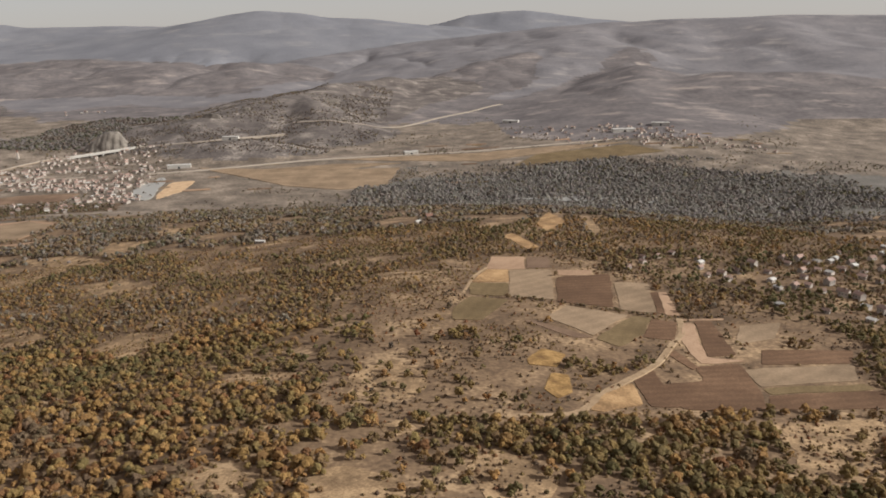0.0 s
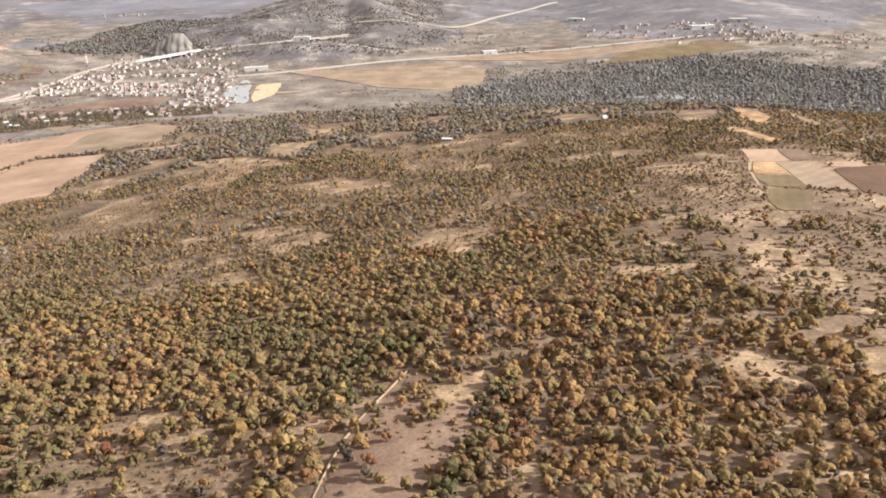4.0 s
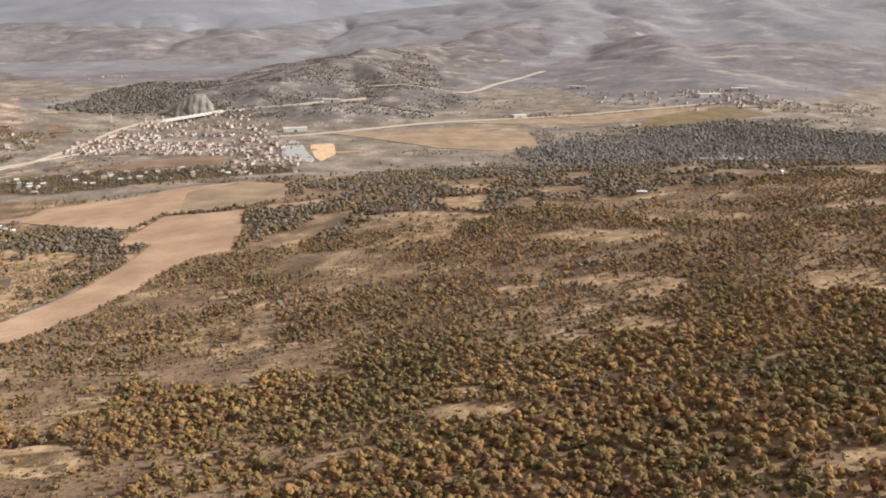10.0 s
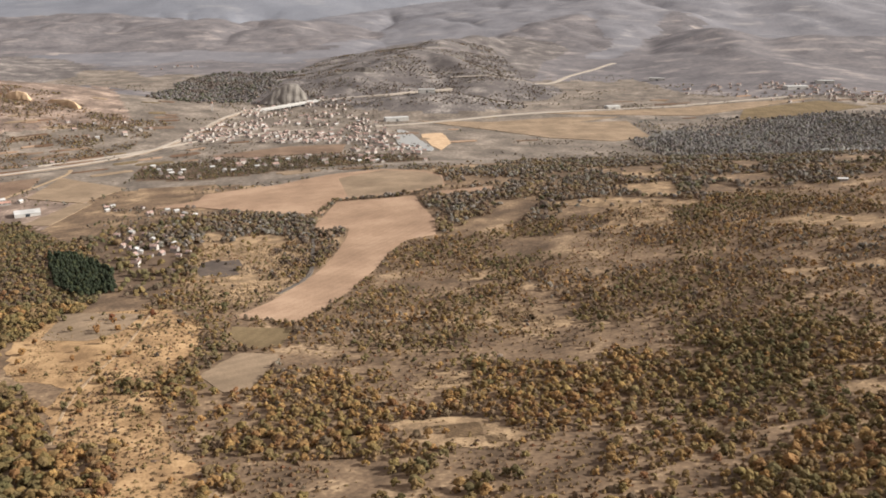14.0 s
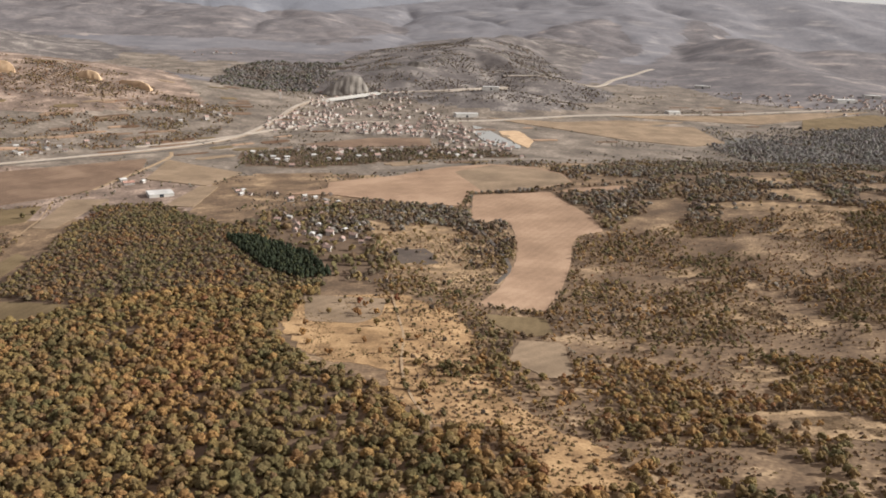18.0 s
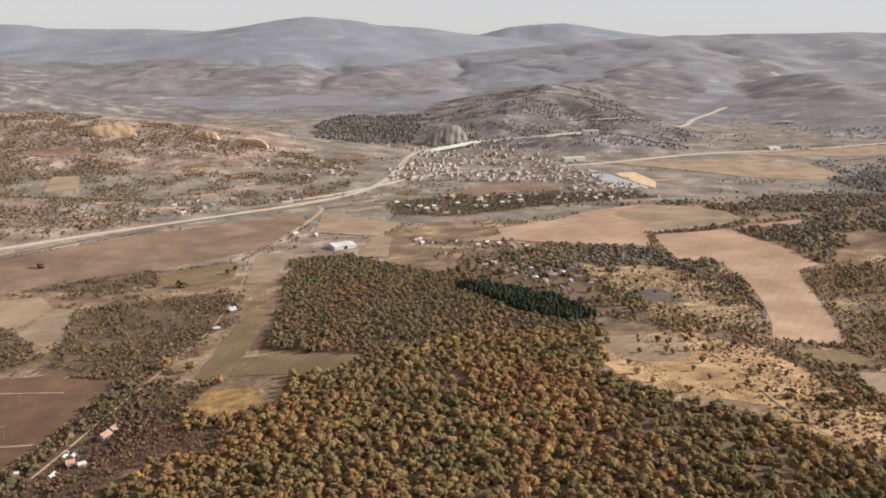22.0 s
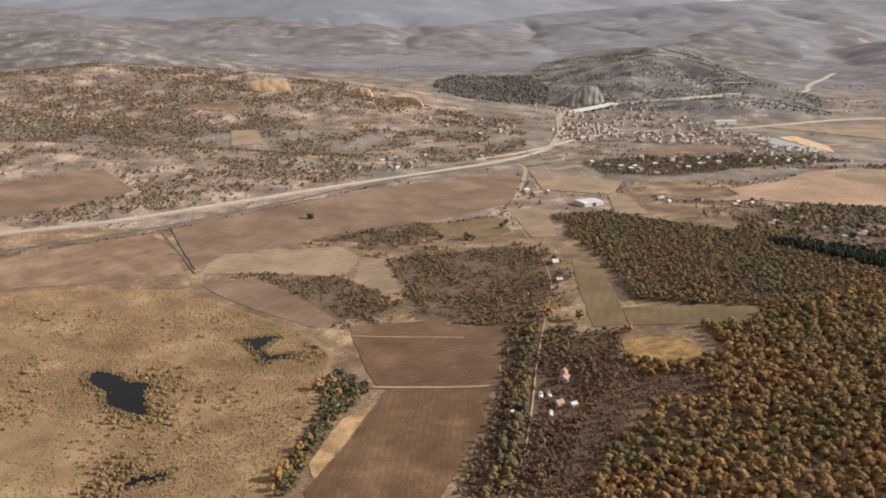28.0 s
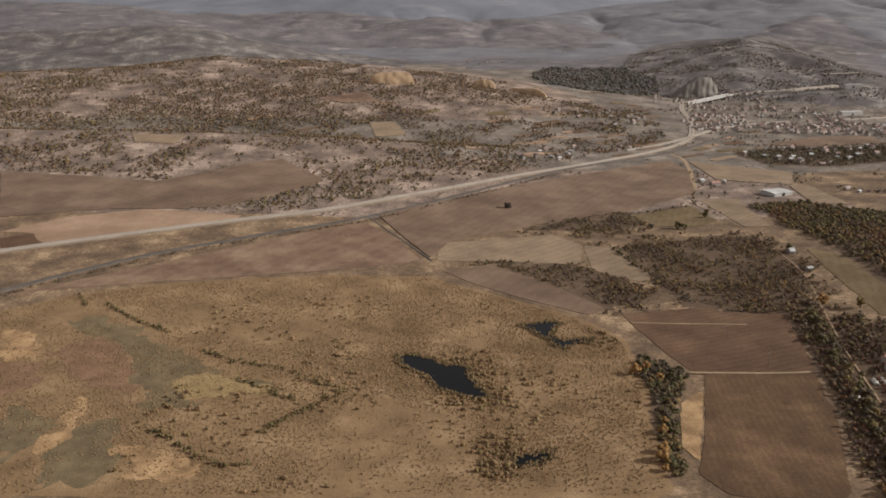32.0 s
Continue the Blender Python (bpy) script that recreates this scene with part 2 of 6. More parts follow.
PLASTER = material("plaster_wall", [(0.26, 0.225, 0.19), (0.35, 0.305, 0.26), (0.50, 0.45, 0.39)], 3, fine=0.4, bump=0.1, random_amount=0.35)
OLD_TILES = material("faded_roof_tiles", [(0.18, 0.122, 0.097), (0.25, 0.172, 0.138), (0.33, 0.236, 0.192)], 2.5, fine=0.35, random_amount=0.4)
TILES = material("clay_roof_tiles", [(0.19, 0.105, 0.075), (0.26, 0.15, 0.108), (0.34, 0.215, 0.165)], 2.5, fine=0.35, stripes=(0, 0.35, 0.3), random_amount=0.4)
SHEET = material("pale_sheet_roof", [(0.34, 0.32, 0.29), (0.45, 0.425, 0.39), (0.58, 0.555, 0.51)], 5, fine=0.6, bump=0.05, random_amount=0.15)
PANE = material("dark_window_glass", [(0.03, 0.035, 0.04), (0.05, 0.055, 0.06)], 1, rough=0.15, bump=0)
FILM = material("greenhouse_film", [(0.50, 0.47, 0.40), (0.60, 0.57, 0.49)], 2, rough=0.4, bump=0.05)
WOOD = material("weathered_pole_wood", [(0.14, 0.11, 0.085), (0.2, 0.16, 0.125)], 0.6, fine=0.1)


def water_material(name, colour, rough, gloss=0.12):
    m = bpy.data.materials.new(name)
    m.use_nodes = True
    nodes, links = m.node_tree.nodes, m.node_tree.links
    shader = nodes["Principled BSDF"]
    shader.inputs["Base Color"].default_value = (*colour, 1)
    shader.inputs["Roughness"].default_value, shader.inputs["IOR"].default_value = rough, 1.33
    shader.inputs["Specular IOR Level"].default_value = gloss
    ripple, bump = nodes.new("ShaderNodeTexNoise"), nodes.new("ShaderNodeBump")
    where = nodes.new("ShaderNodeNewGeometry")
    ripple.inputs["Scale"].default_value = 0.9
    bump.inputs["Strength"].default_value, bump.inputs["Distance"].default_value = 0.06, 0.2
    links.new(where.outputs["Position"], ripple.inputs["Vector"])
    links.new(ripple.outputs["Fac"], bump.inputs["Height"])
    links.new(bump.outputs["Normal"], shader.inputs["Normal"])
    return m


POND = water_material("dark_peaty_water", (0.007, 0.007, 0.007), 0.22)
RIVER = water_material("pale_river_water", (0.30, 0.285, 0.255), 0.35, 0.3)

# ---- relief: one height for every place in the plan ----
def hash2(ix, iy, seed):
    h = (ix.astype(np.int64) * 374761393 + iy.astype(np.int64) * 668265263 + seed * 974634777) & 0xFFFFFFFF
    h = ((h ^ (h >> 13)) * 1274126177) & 0xFFFFFFFF
    return ((h ^ (h >> 16)) & 0xFFFF) / 65535.0


def value_noise(x, y, size, seed=0):
    """Smooth noise from -1 to 1, with lumps about that many metres wide."""
    u, v = np.asarray(x, float) / size, np.asarray(y, float) / size
    iu, iv = np.floor(u), np.floor(v)
    fu, fv = u - iu, v - iv
    fu, fv = fu * fu * (3 - 2 * fu), fv * fv * (3 - 2 * fv)
    a, b = hash2(iu, iv, seed), hash2(iu + 1, iv, seed)
    c, d = hash2(iu, iv + 1, seed), hash2(iu + 1, iv + 1, seed)
    return 2 * ((a * (1 - fu) + b * fu) * (1 - fv) + (c * (1 - fu) + d * fu) * fv) - 1


def fbm(x, y, size, octaves=4, seed=0):
    total, gain = 0.0, 1.0
    for k in range(octaves):
        total = total + gain * value_noise(x, y, size / 2 ** k, seed + 17 * k)
        gain *= 0.5
    return total / 1.9


# heights of the near hills every 140 m, from west to east; the rows go north
HILL_X, HILL_Y, HILL_STEP = -1400.0, 100.0, 140.0
HILL_ROWS = [
    (1, -1, -3, 2, 21, 44, 60, 71, 84, 93, 97, 80, 62),
    (0, 0, -2, -2, 8, 39, 52, 47, 59, 81, 93, 70, 68),
    (0, -1, -2, -4, -4, 26, 35, 29, 50, 72, 83, 74, 75),
    (1, 1, -1, -3, 0, 21, 25, 20, 44, 58, 76, 79, 61),
    (6, 9, 10, 0, -1, 8, 15, 20, 38, 47, 56, 54, 27),
    (19, 17, 17, 9, 1, 1, 8, 16, 22, 26, 28, 23, 7),
    (40, 40, 31, 21, 5, 1, 2, 3, 2, -1, -3, -3, -4),
]
HILLS = np.array(HILL_ROWS, float)


def spline4(u):
    return ((1 - u) ** 3 / 6, (3 * u ** 3 - 6 * u ** 2 + 4) / 6, (-3 * u ** 3 + 3 * u ** 2 + 3 * u + 1) / 6, u ** 3 / 6)


def near_hills(x, y):
    rows, cols = HILLS.shape
    gx = np.clip((x - HILL_X) / HILL_STEP, 0, cols - 1.001)
    gy = np.clip((y - HILL_Y) / HILL_STEP, 0, rows - 1.001)
    ix, iy = np.floor(gx).astype(int), np.floor(gy).astype(int)
    bx, by = spline4(gx - ix), spline4(gy - iy)
    z = 0.0
    for a in range(4):
        for b in range(4):
            z = z + bx[a] * by[b] * HILLS[np.clip(iy + b - 1, 0, rows - 1), np.clip(ix + a - 1, 0, cols - 1)]
    return z


def smooth(u):
    u = np.clip(u, 0.0, 1.0)
    return u * u * (3 - 2 * u)


RIDGES, FIRM = [], []  # crest line, width and fall of each; the firm ones are not cut by gullies
# far mountain with the broad top
RIDGES.append(([(-1960, 4450, 150), (-1635, 4500, 181), (-1437, 4500, 203), (-1295, 4500, 223), (-1153, 4500, 243), (-1023, 4500, 273), (-937, 4500, 284), (-809, 4500, 275), (-679, 4500, 255), (-461, 4500, 239), (-314, 4500, 212), (-77, 4500, 190), (164, 4480, 132), (420, 4400, 70)], 1650, 1.15))
# pale ridge far to the west
RIDGES.append(([(-4400, 4700, 215), (-3600, 4750, 225), (-3000, 4800, 236), (-2653, 4800, 246), (-2481, 4800, 244), (-2339, 4800, 226), (-2077, 4800, 222), (-1782, 4800, 220), (-1485, 4800, 206)], 1300, 1.2))
# pale ridge beyond the pass
RIDGES.append(([(-25, 4860, 196), (167, 4860, 241), (328, 4860, 257), (458, 4860, 261), (623, 4860, 243), (822, 4860, 218), (1090, 4860, 190)], 800, 1.2))
# long mountain across the river, coming down to the pass
RIDGES.append(([(-413, 2720, 8), (-238, 3000, 47), (-33, 3300, 78), (174, 3500, 108), (376, 3700, 142), (545, 3720, 184), (640, 3720, 190), (778, 3710, 202), (957, 3700, 209), (1250, 3700, 214), (1492, 3700, 223), (1901, 3720, 214), (2600, 3700, 226), (3500, 3600, 226), (4800, 3400, 220)], 2050, 1.05))
# spur with pale scars that runs out towards the knoll
RIDGES.append(([(480, 3300, 140), (280, 2850, 104), (78, 2470, 82), (-60, 2340, 74), (-155, 2245, 70), (-265, 2040, 62)], 520, 1.0))
# wooded spur above the far village
RIDGES.append(([(640, 2900, 120), (520, 2400, 88), (430, 2000, 64), (360, 1600, 38), (335, 1450, 20), (325, 1360, 3)], 420, 1.0))
# dark hill east of the far village
RIDGES.append(([(530, 2010, 4), (590, 2030, 45), (640, 2050, 70), (725, 2080, 90), (885, 2080, 84), (1044, 2060, 68), (1500, 2050, 62), (2400, 2100, 70), (3400, 2100, 80)], 620, 1.1))
# slope where the far road climbs
RIDGES.append(([(-60, 1800, 10), (60, 1890, 20), (135, 1935, 30), (300, 2100, 48), (420, 2250, 62)], 300, 1.0))
# dark hill in front of the far mountain
RIDGES.append(([(-1260, 2900, 18), (-1160, 2900, 40), (-1060, 2910, 66), (-972, 2920, 84), (-842, 2930, 108), (-730, 2930, 108), (-561, 2910, 84), (-447, 2880, 44), (-375, 2840, 8)], 880, 1.0))
# low bright hill at its foot
RIDGES.append(([(-700, 2330, 22), (-610, 2330, 48), (-520, 2330, 44), (-450, 2300, 14)], 260, 1.1))
# hills to the west
RIDGES.append(([(-3400, 3300, 140), (-2758, 3500, 135), (-2222, 3300, 128), (-1885, 3200, 124), (-1543, 3200, 126), (-1371, 3150, 122), (-1250, 3100, 90)], 1000, 1.1))
# lower hills to the west
RIDGES.append(([(-2600, 2500, 84), (-2100, 2600, 84), (-1779, 2600, 92), (-1576, 2600, 84), (-1420, 2650, 96), (-1300, 2600, 66), (-1219, 2550, 38), (-1130, 2480, 6)], 480, 1.0))
# western brow
FIRM.append(([(-2600, 1850, 80), (-2012, 1900, 82), (-1851, 1900, 82), (-1733, 1900, 86), (-1590, 1900, 95), (-1507, 1900, 95), (-1460, 1900, 82), (-1379, 1900, 45), (-1330, 1890, 18)], 560, 1.4))
# quarry hill
FIRM.append(([(-1590, 1250, 50), (-1441, 1330, 53), (-1313, 1380, 66), (-1188, 1380, 61), (-1085, 1370, 56), (-990, 1350, 50), (-888, 1340, 32)], 480, 2.0))
# rocky knoll behind the viaduct and its two arms
FIRM.append(([(-594, 1506, 8), (-574, 1512, 24), (-550, 1518, 33), (-520, 1532, 36), (-461, 1572, 43)], 110, 0.8))
FIRM.append(([(-475, 1580, 42), (-405, 1650, 47), (-335, 1800, 62), (-268, 2010, 68), (-150, 2250, 68)], 300, 1.0))
FIRM.append(([(-310, 1840, 62), (-270, 1720, 56), (-246, 1612, 44), (-212, 1550, 33), (-190, 1500, 14)], 170, 0.9))
# brown hill in front of it
FIRM.append(([(-462, 1345, 2), (-426, 1345, 13), (-386, 1345, 25), (-346, 1345, 30), (-290, 1345, 26), (-243, 1345, 14), (-196, 1345, 2)], 100, 0.8))


def ridge_height(x, y, crest, width, power=2.0):
    """Height of a ridge along the polyline of its crest, falling off over that width."""
    best = np.full(np.shape(x), -1e9)
    for (x0, y0, z0), (x1, y1, z1) in zip(crest, crest[1:]):
        dx, dy = x1 - x0, y1 - y0
        k = np.clip(((x - x0) * dx + (y - y0) * dy) / (dx * dx + dy * dy), 0, 1)
        far = np.hypot(x - x0 - k * dx, y - y0 - k * dy) / width
        far = np.sqrt(far * far + 0.0036) - 0.06 * (1 - np.clip(far, 0, 1))
        fall = np.where(far < 1, np.clip(1 - far, 0, 1) ** power * (1 + 0.9 * far * (power > 1.8)), 0)
        best = np.maximum(best, (z0 + k * (z1 - z0)) * (fall - 0.08) / 0.92)
    return np.maximum(best, 0)


def relief(x, y, rough=True):
    x, y = np.asarray(x, float), np.asarray(y, float)
    near = near_hills(x, y)
    plain = -1.0 + 0 * x
    north = smooth((y - 860) / 140)
    base = near * (1 - north) + plain * north
    far = np.zeros_like(base)
    bx, by = x, y
    if rough:
        sway = smooth((y - 1700) / 500) * (1 - smooth((y - 3200) / 400))
        bx, by = x + 70 * sway * fbm(x, y, 420, 3, 61), y + 110 * sway * fbm(x, y, 420, 3, 62)
    for crest, width, power in RIDGES:
        h = ridge_height(bx, by, crest, width, power)
        far = np.maximum(far, h) + 0.10 * np.minimum(far, h)
    firm = np.zeros_like(base)
    for crest, width, power in FIRM:
        firm = np.maximum(firm, ridge_height(x, y, crest, width, power))
    z = base + far
    if rough:
        hill = np.clip((z - 12) / 25, 0, 1) * np.clip(1 - far / 60, 0.25, 1)
        knolls = smooth((x + 500) / 80) * (1 - smooth((x + 110) / 60)) * (1 - smooth((y - 520) / 120))
        z = z + hill * (3.0 * fbm(x, y, 80, 3, 5) + knolls * 3.2 * fbm(x, y, 48, 2, 15))
        high = np.clip((far - 6) / 50, 0, 1) * (1 - smooth((y - 3350) / 350))
        fold = np.abs(fbm(x + 60 * fbm(x, y, 300, 2, 71), 0.55 * y, 520, 3, 31)) * 1.8
        fine = np.abs(fbm(x, 0.6 * y, 230, 3, 33)) * 1.8
        z = z - high * (0.30 * np.minimum(far, 110) * (1 - np.clip(fold, 0, 1)) ** 2 + 0.12 * np.minimum(far, 90) * (1 - np.clip(fine, 0, 1)) ** 2)
        z = z + high * 4 * fbm(x, y, 110, 4, 8) + 5 * smooth((y - 3300) / 300) * fbm(x, y, 170, 3, 9)
        rugged = np.clip((firm - 6) / 25, 0, 1) * smooth((y - 1380) / 120)
        firm = firm + rugged * (5 * fbm(x, y, 75, 3, 91) - 7 * (1 - np.clip(np.abs(fbm(x, y, 130, 2, 92)) * 2.4, 0, 1)) ** 2)
    top = base + firm
    return np.maximum(z, top) + 0.1 * np.minimum(far, firm)


def height(x, y):
    return float(relief(np.array([x]), np.array([y]))[0])


# ---- building helpers ----
def mesh_from(name, verts, faces, mat):
    me = bpy.data.meshes.new(name)
    me.from_pydata([tuple(v) for v in verts], [], [tuple(f) for f in faces])
    me.materials.append(mat)
    return me


def part(name, bm, mat, parent=None, label=""):
    """Links a bmesh as one mesh object under a thing or under a part."""
    me = bpy.data.meshes.new(name)
    bm.to_mesh(me)
    bm.free()
    me.materials.append(mat)
    ob = new(name, me)
    ob.parent = parent
    return tagged(ob, label)


def box(bm, x0, x1, y0, y1, z0, z1):
    v = [bm.verts.new(c) for c in ((x0, y0, z0), (x1, y0, z0), (x1, y1, z0), (x0, y1, z0), (x0, y0, z1), (x1, y0, z1), (x1, y1, z1), (x0, y1, z1))]
    for f in ((3, 2, 1, 0), (4, 5, 6, 7), (0, 1, 5, 4), (1, 2, 6, 5), (2, 3, 7, 6), (3, 0, 4, 7)):
        bm.faces.new([v[k] for k in f])


def inside(x, y, poly):
    """Which of the points lie in the polygon."""
    hit = np.zeros(np.shape(x), bool)
    for (x0, y0), (x1, y1) in zip(poly, poly[1:] + poly[:1]):
        cross = (y0 > y) != (y1 > y)
        with np.errstate(divide="ignore", invalid="ignore"):
            hit ^= cross & (x < (x1 - x0) * (y - y0) / (y1 - y0) + x0)
    return hit


def edge_distance(x, y, poly):
    best = np.full(np.shape(x), 1e9)
    for (x0, y0), (x1, y1) in zip(poly, poly[1:] + poly[:1]):
        dx, dy = x1 - x0, y1 - y0
        k = np.clip(((x - x0) * dx + (y - y0) * dy) / max(dx * dx + dy * dy, 1e-6), 0, 1)
        best = np.minimum(best, np.hypot(x - x0 - k * dx, y - y0 - k * dy))
    return best


def in_any(p, polys, grow=0.0):
    hit = np.zeros(len(p), bool)
    for poly in polys:
        a = np.array(poly)
        near = (p[:, 0] > a[:, 0].min() - 12) & (p[:, 0] < a[:, 0].max() + 12) & (p[:, 1] > a[:, 1].min() - 12) & (p[:, 1] < a[:, 1].max() + 12)
        if near.any():
            q = p[near]
            h = inside(q[:, 0], q[:, 1], poly)
            if grow:
                e = edge_distance(q[:, 0], q[:, 1], poly)
                h = (h | (e < grow)) if grow > 0 else (h & (e > -grow))
            hit[near] |= h
    return hit


def ragged(poly, step=6.0, shake=0.8, seed=3):
    """The outline with soft corners and small irregularities."""
    out = []
    for (x0, y0), (x1, y1) in zip(poly, poly[1:] + poly[:1]):
        n = max(1, int(math.hypot(x1 - x0, y1 - y0) / step))
        for k in range(n):
            out.append((x0 + (x1 - x0) * k / n, y0 + (y1 - y0) * k / n))
    a = np.array(out)
    for _ in range(1):
        a = 0.25 * np.roll(a, 1, 0) + 0.5 * a + 0.25 * np.roll(a, -1, 0)
    a[:, 0] += shake * (value_noise(a[:, 0], a[:, 1], 7, seed) + 0.6 * value_noise(a[:, 0], a[:, 1], 2.5, seed + 4))
    a[:, 1] += shake * (value_noise(a[:, 0], a[:, 1], 7, seed + 9) + 0.6 * value_noise(a[:, 0], a[:, 1], 2.5, seed + 13))
    return [tuple(p) for p in a]


def draped(name, poly, mat, lift=0.45, cell=10.0, flat=None, skirt_depth=0.6):
    """A sheet with that outline, laid over the relief (or at one height), its rim let into the ground."""
    bm = bmesh.new()
    bm.faces.new([bm.verts.new((x, y, 0)) for x, y in poly])
    mx, my = sum(p[0] for p in poly) / len(poly), sum(p[1] for p in poly) / len(poly)
    if -1300 < mx < 240 and 130 < my < 690 and flat is None:
        cell, lift = 6.0, lift * 0.35
    xs, ys = [p[0] for p in poly], [p[1] for p in poly]
    for lo, hi, co, no in ((min(xs), max(xs), 0, (1, 0, 0)), (min(ys), max(ys), 1, (0, 1, 0))):
        k = math.ceil(lo / cell) * cell
        while k < hi:
            at = (k, 0, 0) if co == 0 else (0, k, 0)
            bmesh.ops.bisect_plane(bm, geom=bm.verts[:] + bm.edges[:] + bm.faces[:], plane_co=at, plane_no=no, dist=0.01)
            k += cell
    bmesh.ops.triangulate(bm, faces=[f for f in bm.faces if len(f.verts) > 4])
    rim = [e for e in bm.edges if len(e.link_faces) == 1]
    co = np.array([v.co for v in bm.verts])
    z = relief(co[:, 0], co[:, 1]) + lift if flat is None else np.full(len(co), flat)
    for v, h in zip(bm.verts, z):
        v.co.z = h
    skirt = bmesh.ops.extrude_edge_only(bm, edges=rim)["geom"]
    for v in skirt:
        if isinstance(v, bmesh.types.BMVert):
            v.co.z -= lift + skirt_depth
    bmesh.ops.recalc_face_normals(bm, faces=bm.faces[:])
    if sum(f.normal.z for f in bm.faces) < 0:
        bmesh.ops.reverse_faces(bm, faces=bm.faces[:])
    return part(name, bm, mat)


def curve_points(pts, step=8.0):
    """A smooth line through the points, sampled about every step metres."""
    p = [np.array(q, float) for q in pts]
    p = [2 * p[0] - p[1]] + p + [2 * p[-1] - p[-2]]
    out = []
    for a, b, c, d in zip(p, p[1:], p[2:], p[3:]):
        n = max(2, int(np.linalg.norm(c - b) / step))
        for k in range(n):
            u = k / n
            out.append(0.5 * (2 * b + (c - a) * u + (2 * a - 5 * b + 4 * c - d) * u ** 2 + (3 * b - a - 3 * c + d) * u ** 3))
    out.append(p[-2])
    return np.array(out)


def ribbon(name, pts, width, mat, lift=0.7, offset=0.0, thick=0.9, parent=None, level=None):
    """A strip of that width along a line, laid over the relief, with sides that go into the ground."""
    c = curve_points(pts)
    d = np.gradient(c[:, :2], axis=0)
    d /= np.maximum(np.linalg.norm(d, axis=1, keepdims=True), 1e-6)
    n = np.stack([d[:, 1], -d[:, 0]], 1)
    mid = c[:, :2] + n * offset
    z = relief(mid[:, 0], mid[:, 1]) if level is None else np.interp(np.arange(len(c)), np.linspace(0, len(c) - 1, len(level)), level)
    if level is None:
        z = np.convolve(np.pad(z, 4, mode="edge"), np.ones(9) / 9, "valid")
        z = np.maximum(z, relief(mid[:, 0], mid[:, 1]))
    z = z + lift
    verts, faces = [], []
    for k in range(len(c)):
        for s, dz in ((-0.5, -thick), (-0.5, 0), (0.5, 0), (0.5, -thick)):
            q = mid[k] + n[k] * width * s * (1.15 if dz else 1.0)
            verts.append((q[0], q[1], z[k] + dz))
        if k:
            for j in range(3):
                a = 4 * (k - 1) + j
                faces.append((a, a + 1, a + 5, a + 4))
    ob = new(name, mesh_from(name, verts, faces, mat))
    ob.parent = parent
    return ob


# ---- the ground: one sheet to the foot of the sky ----
def steps(core0, core1, fine, out0, out1, grow=1.055, most=45.0):
    right, left, s = [core1], [core0], fine
    while right[-1] < out1:
        s = min(s * grow, most)
        right.append(right[-1] + s)
    s = fine
    while left[-1] > out0:
        s = min(s * grow, most)
        left.append(left[-1] - s)
    return np.array(left[::-1] + list(np.arange(core0 + fine, core1, fine)) + right)


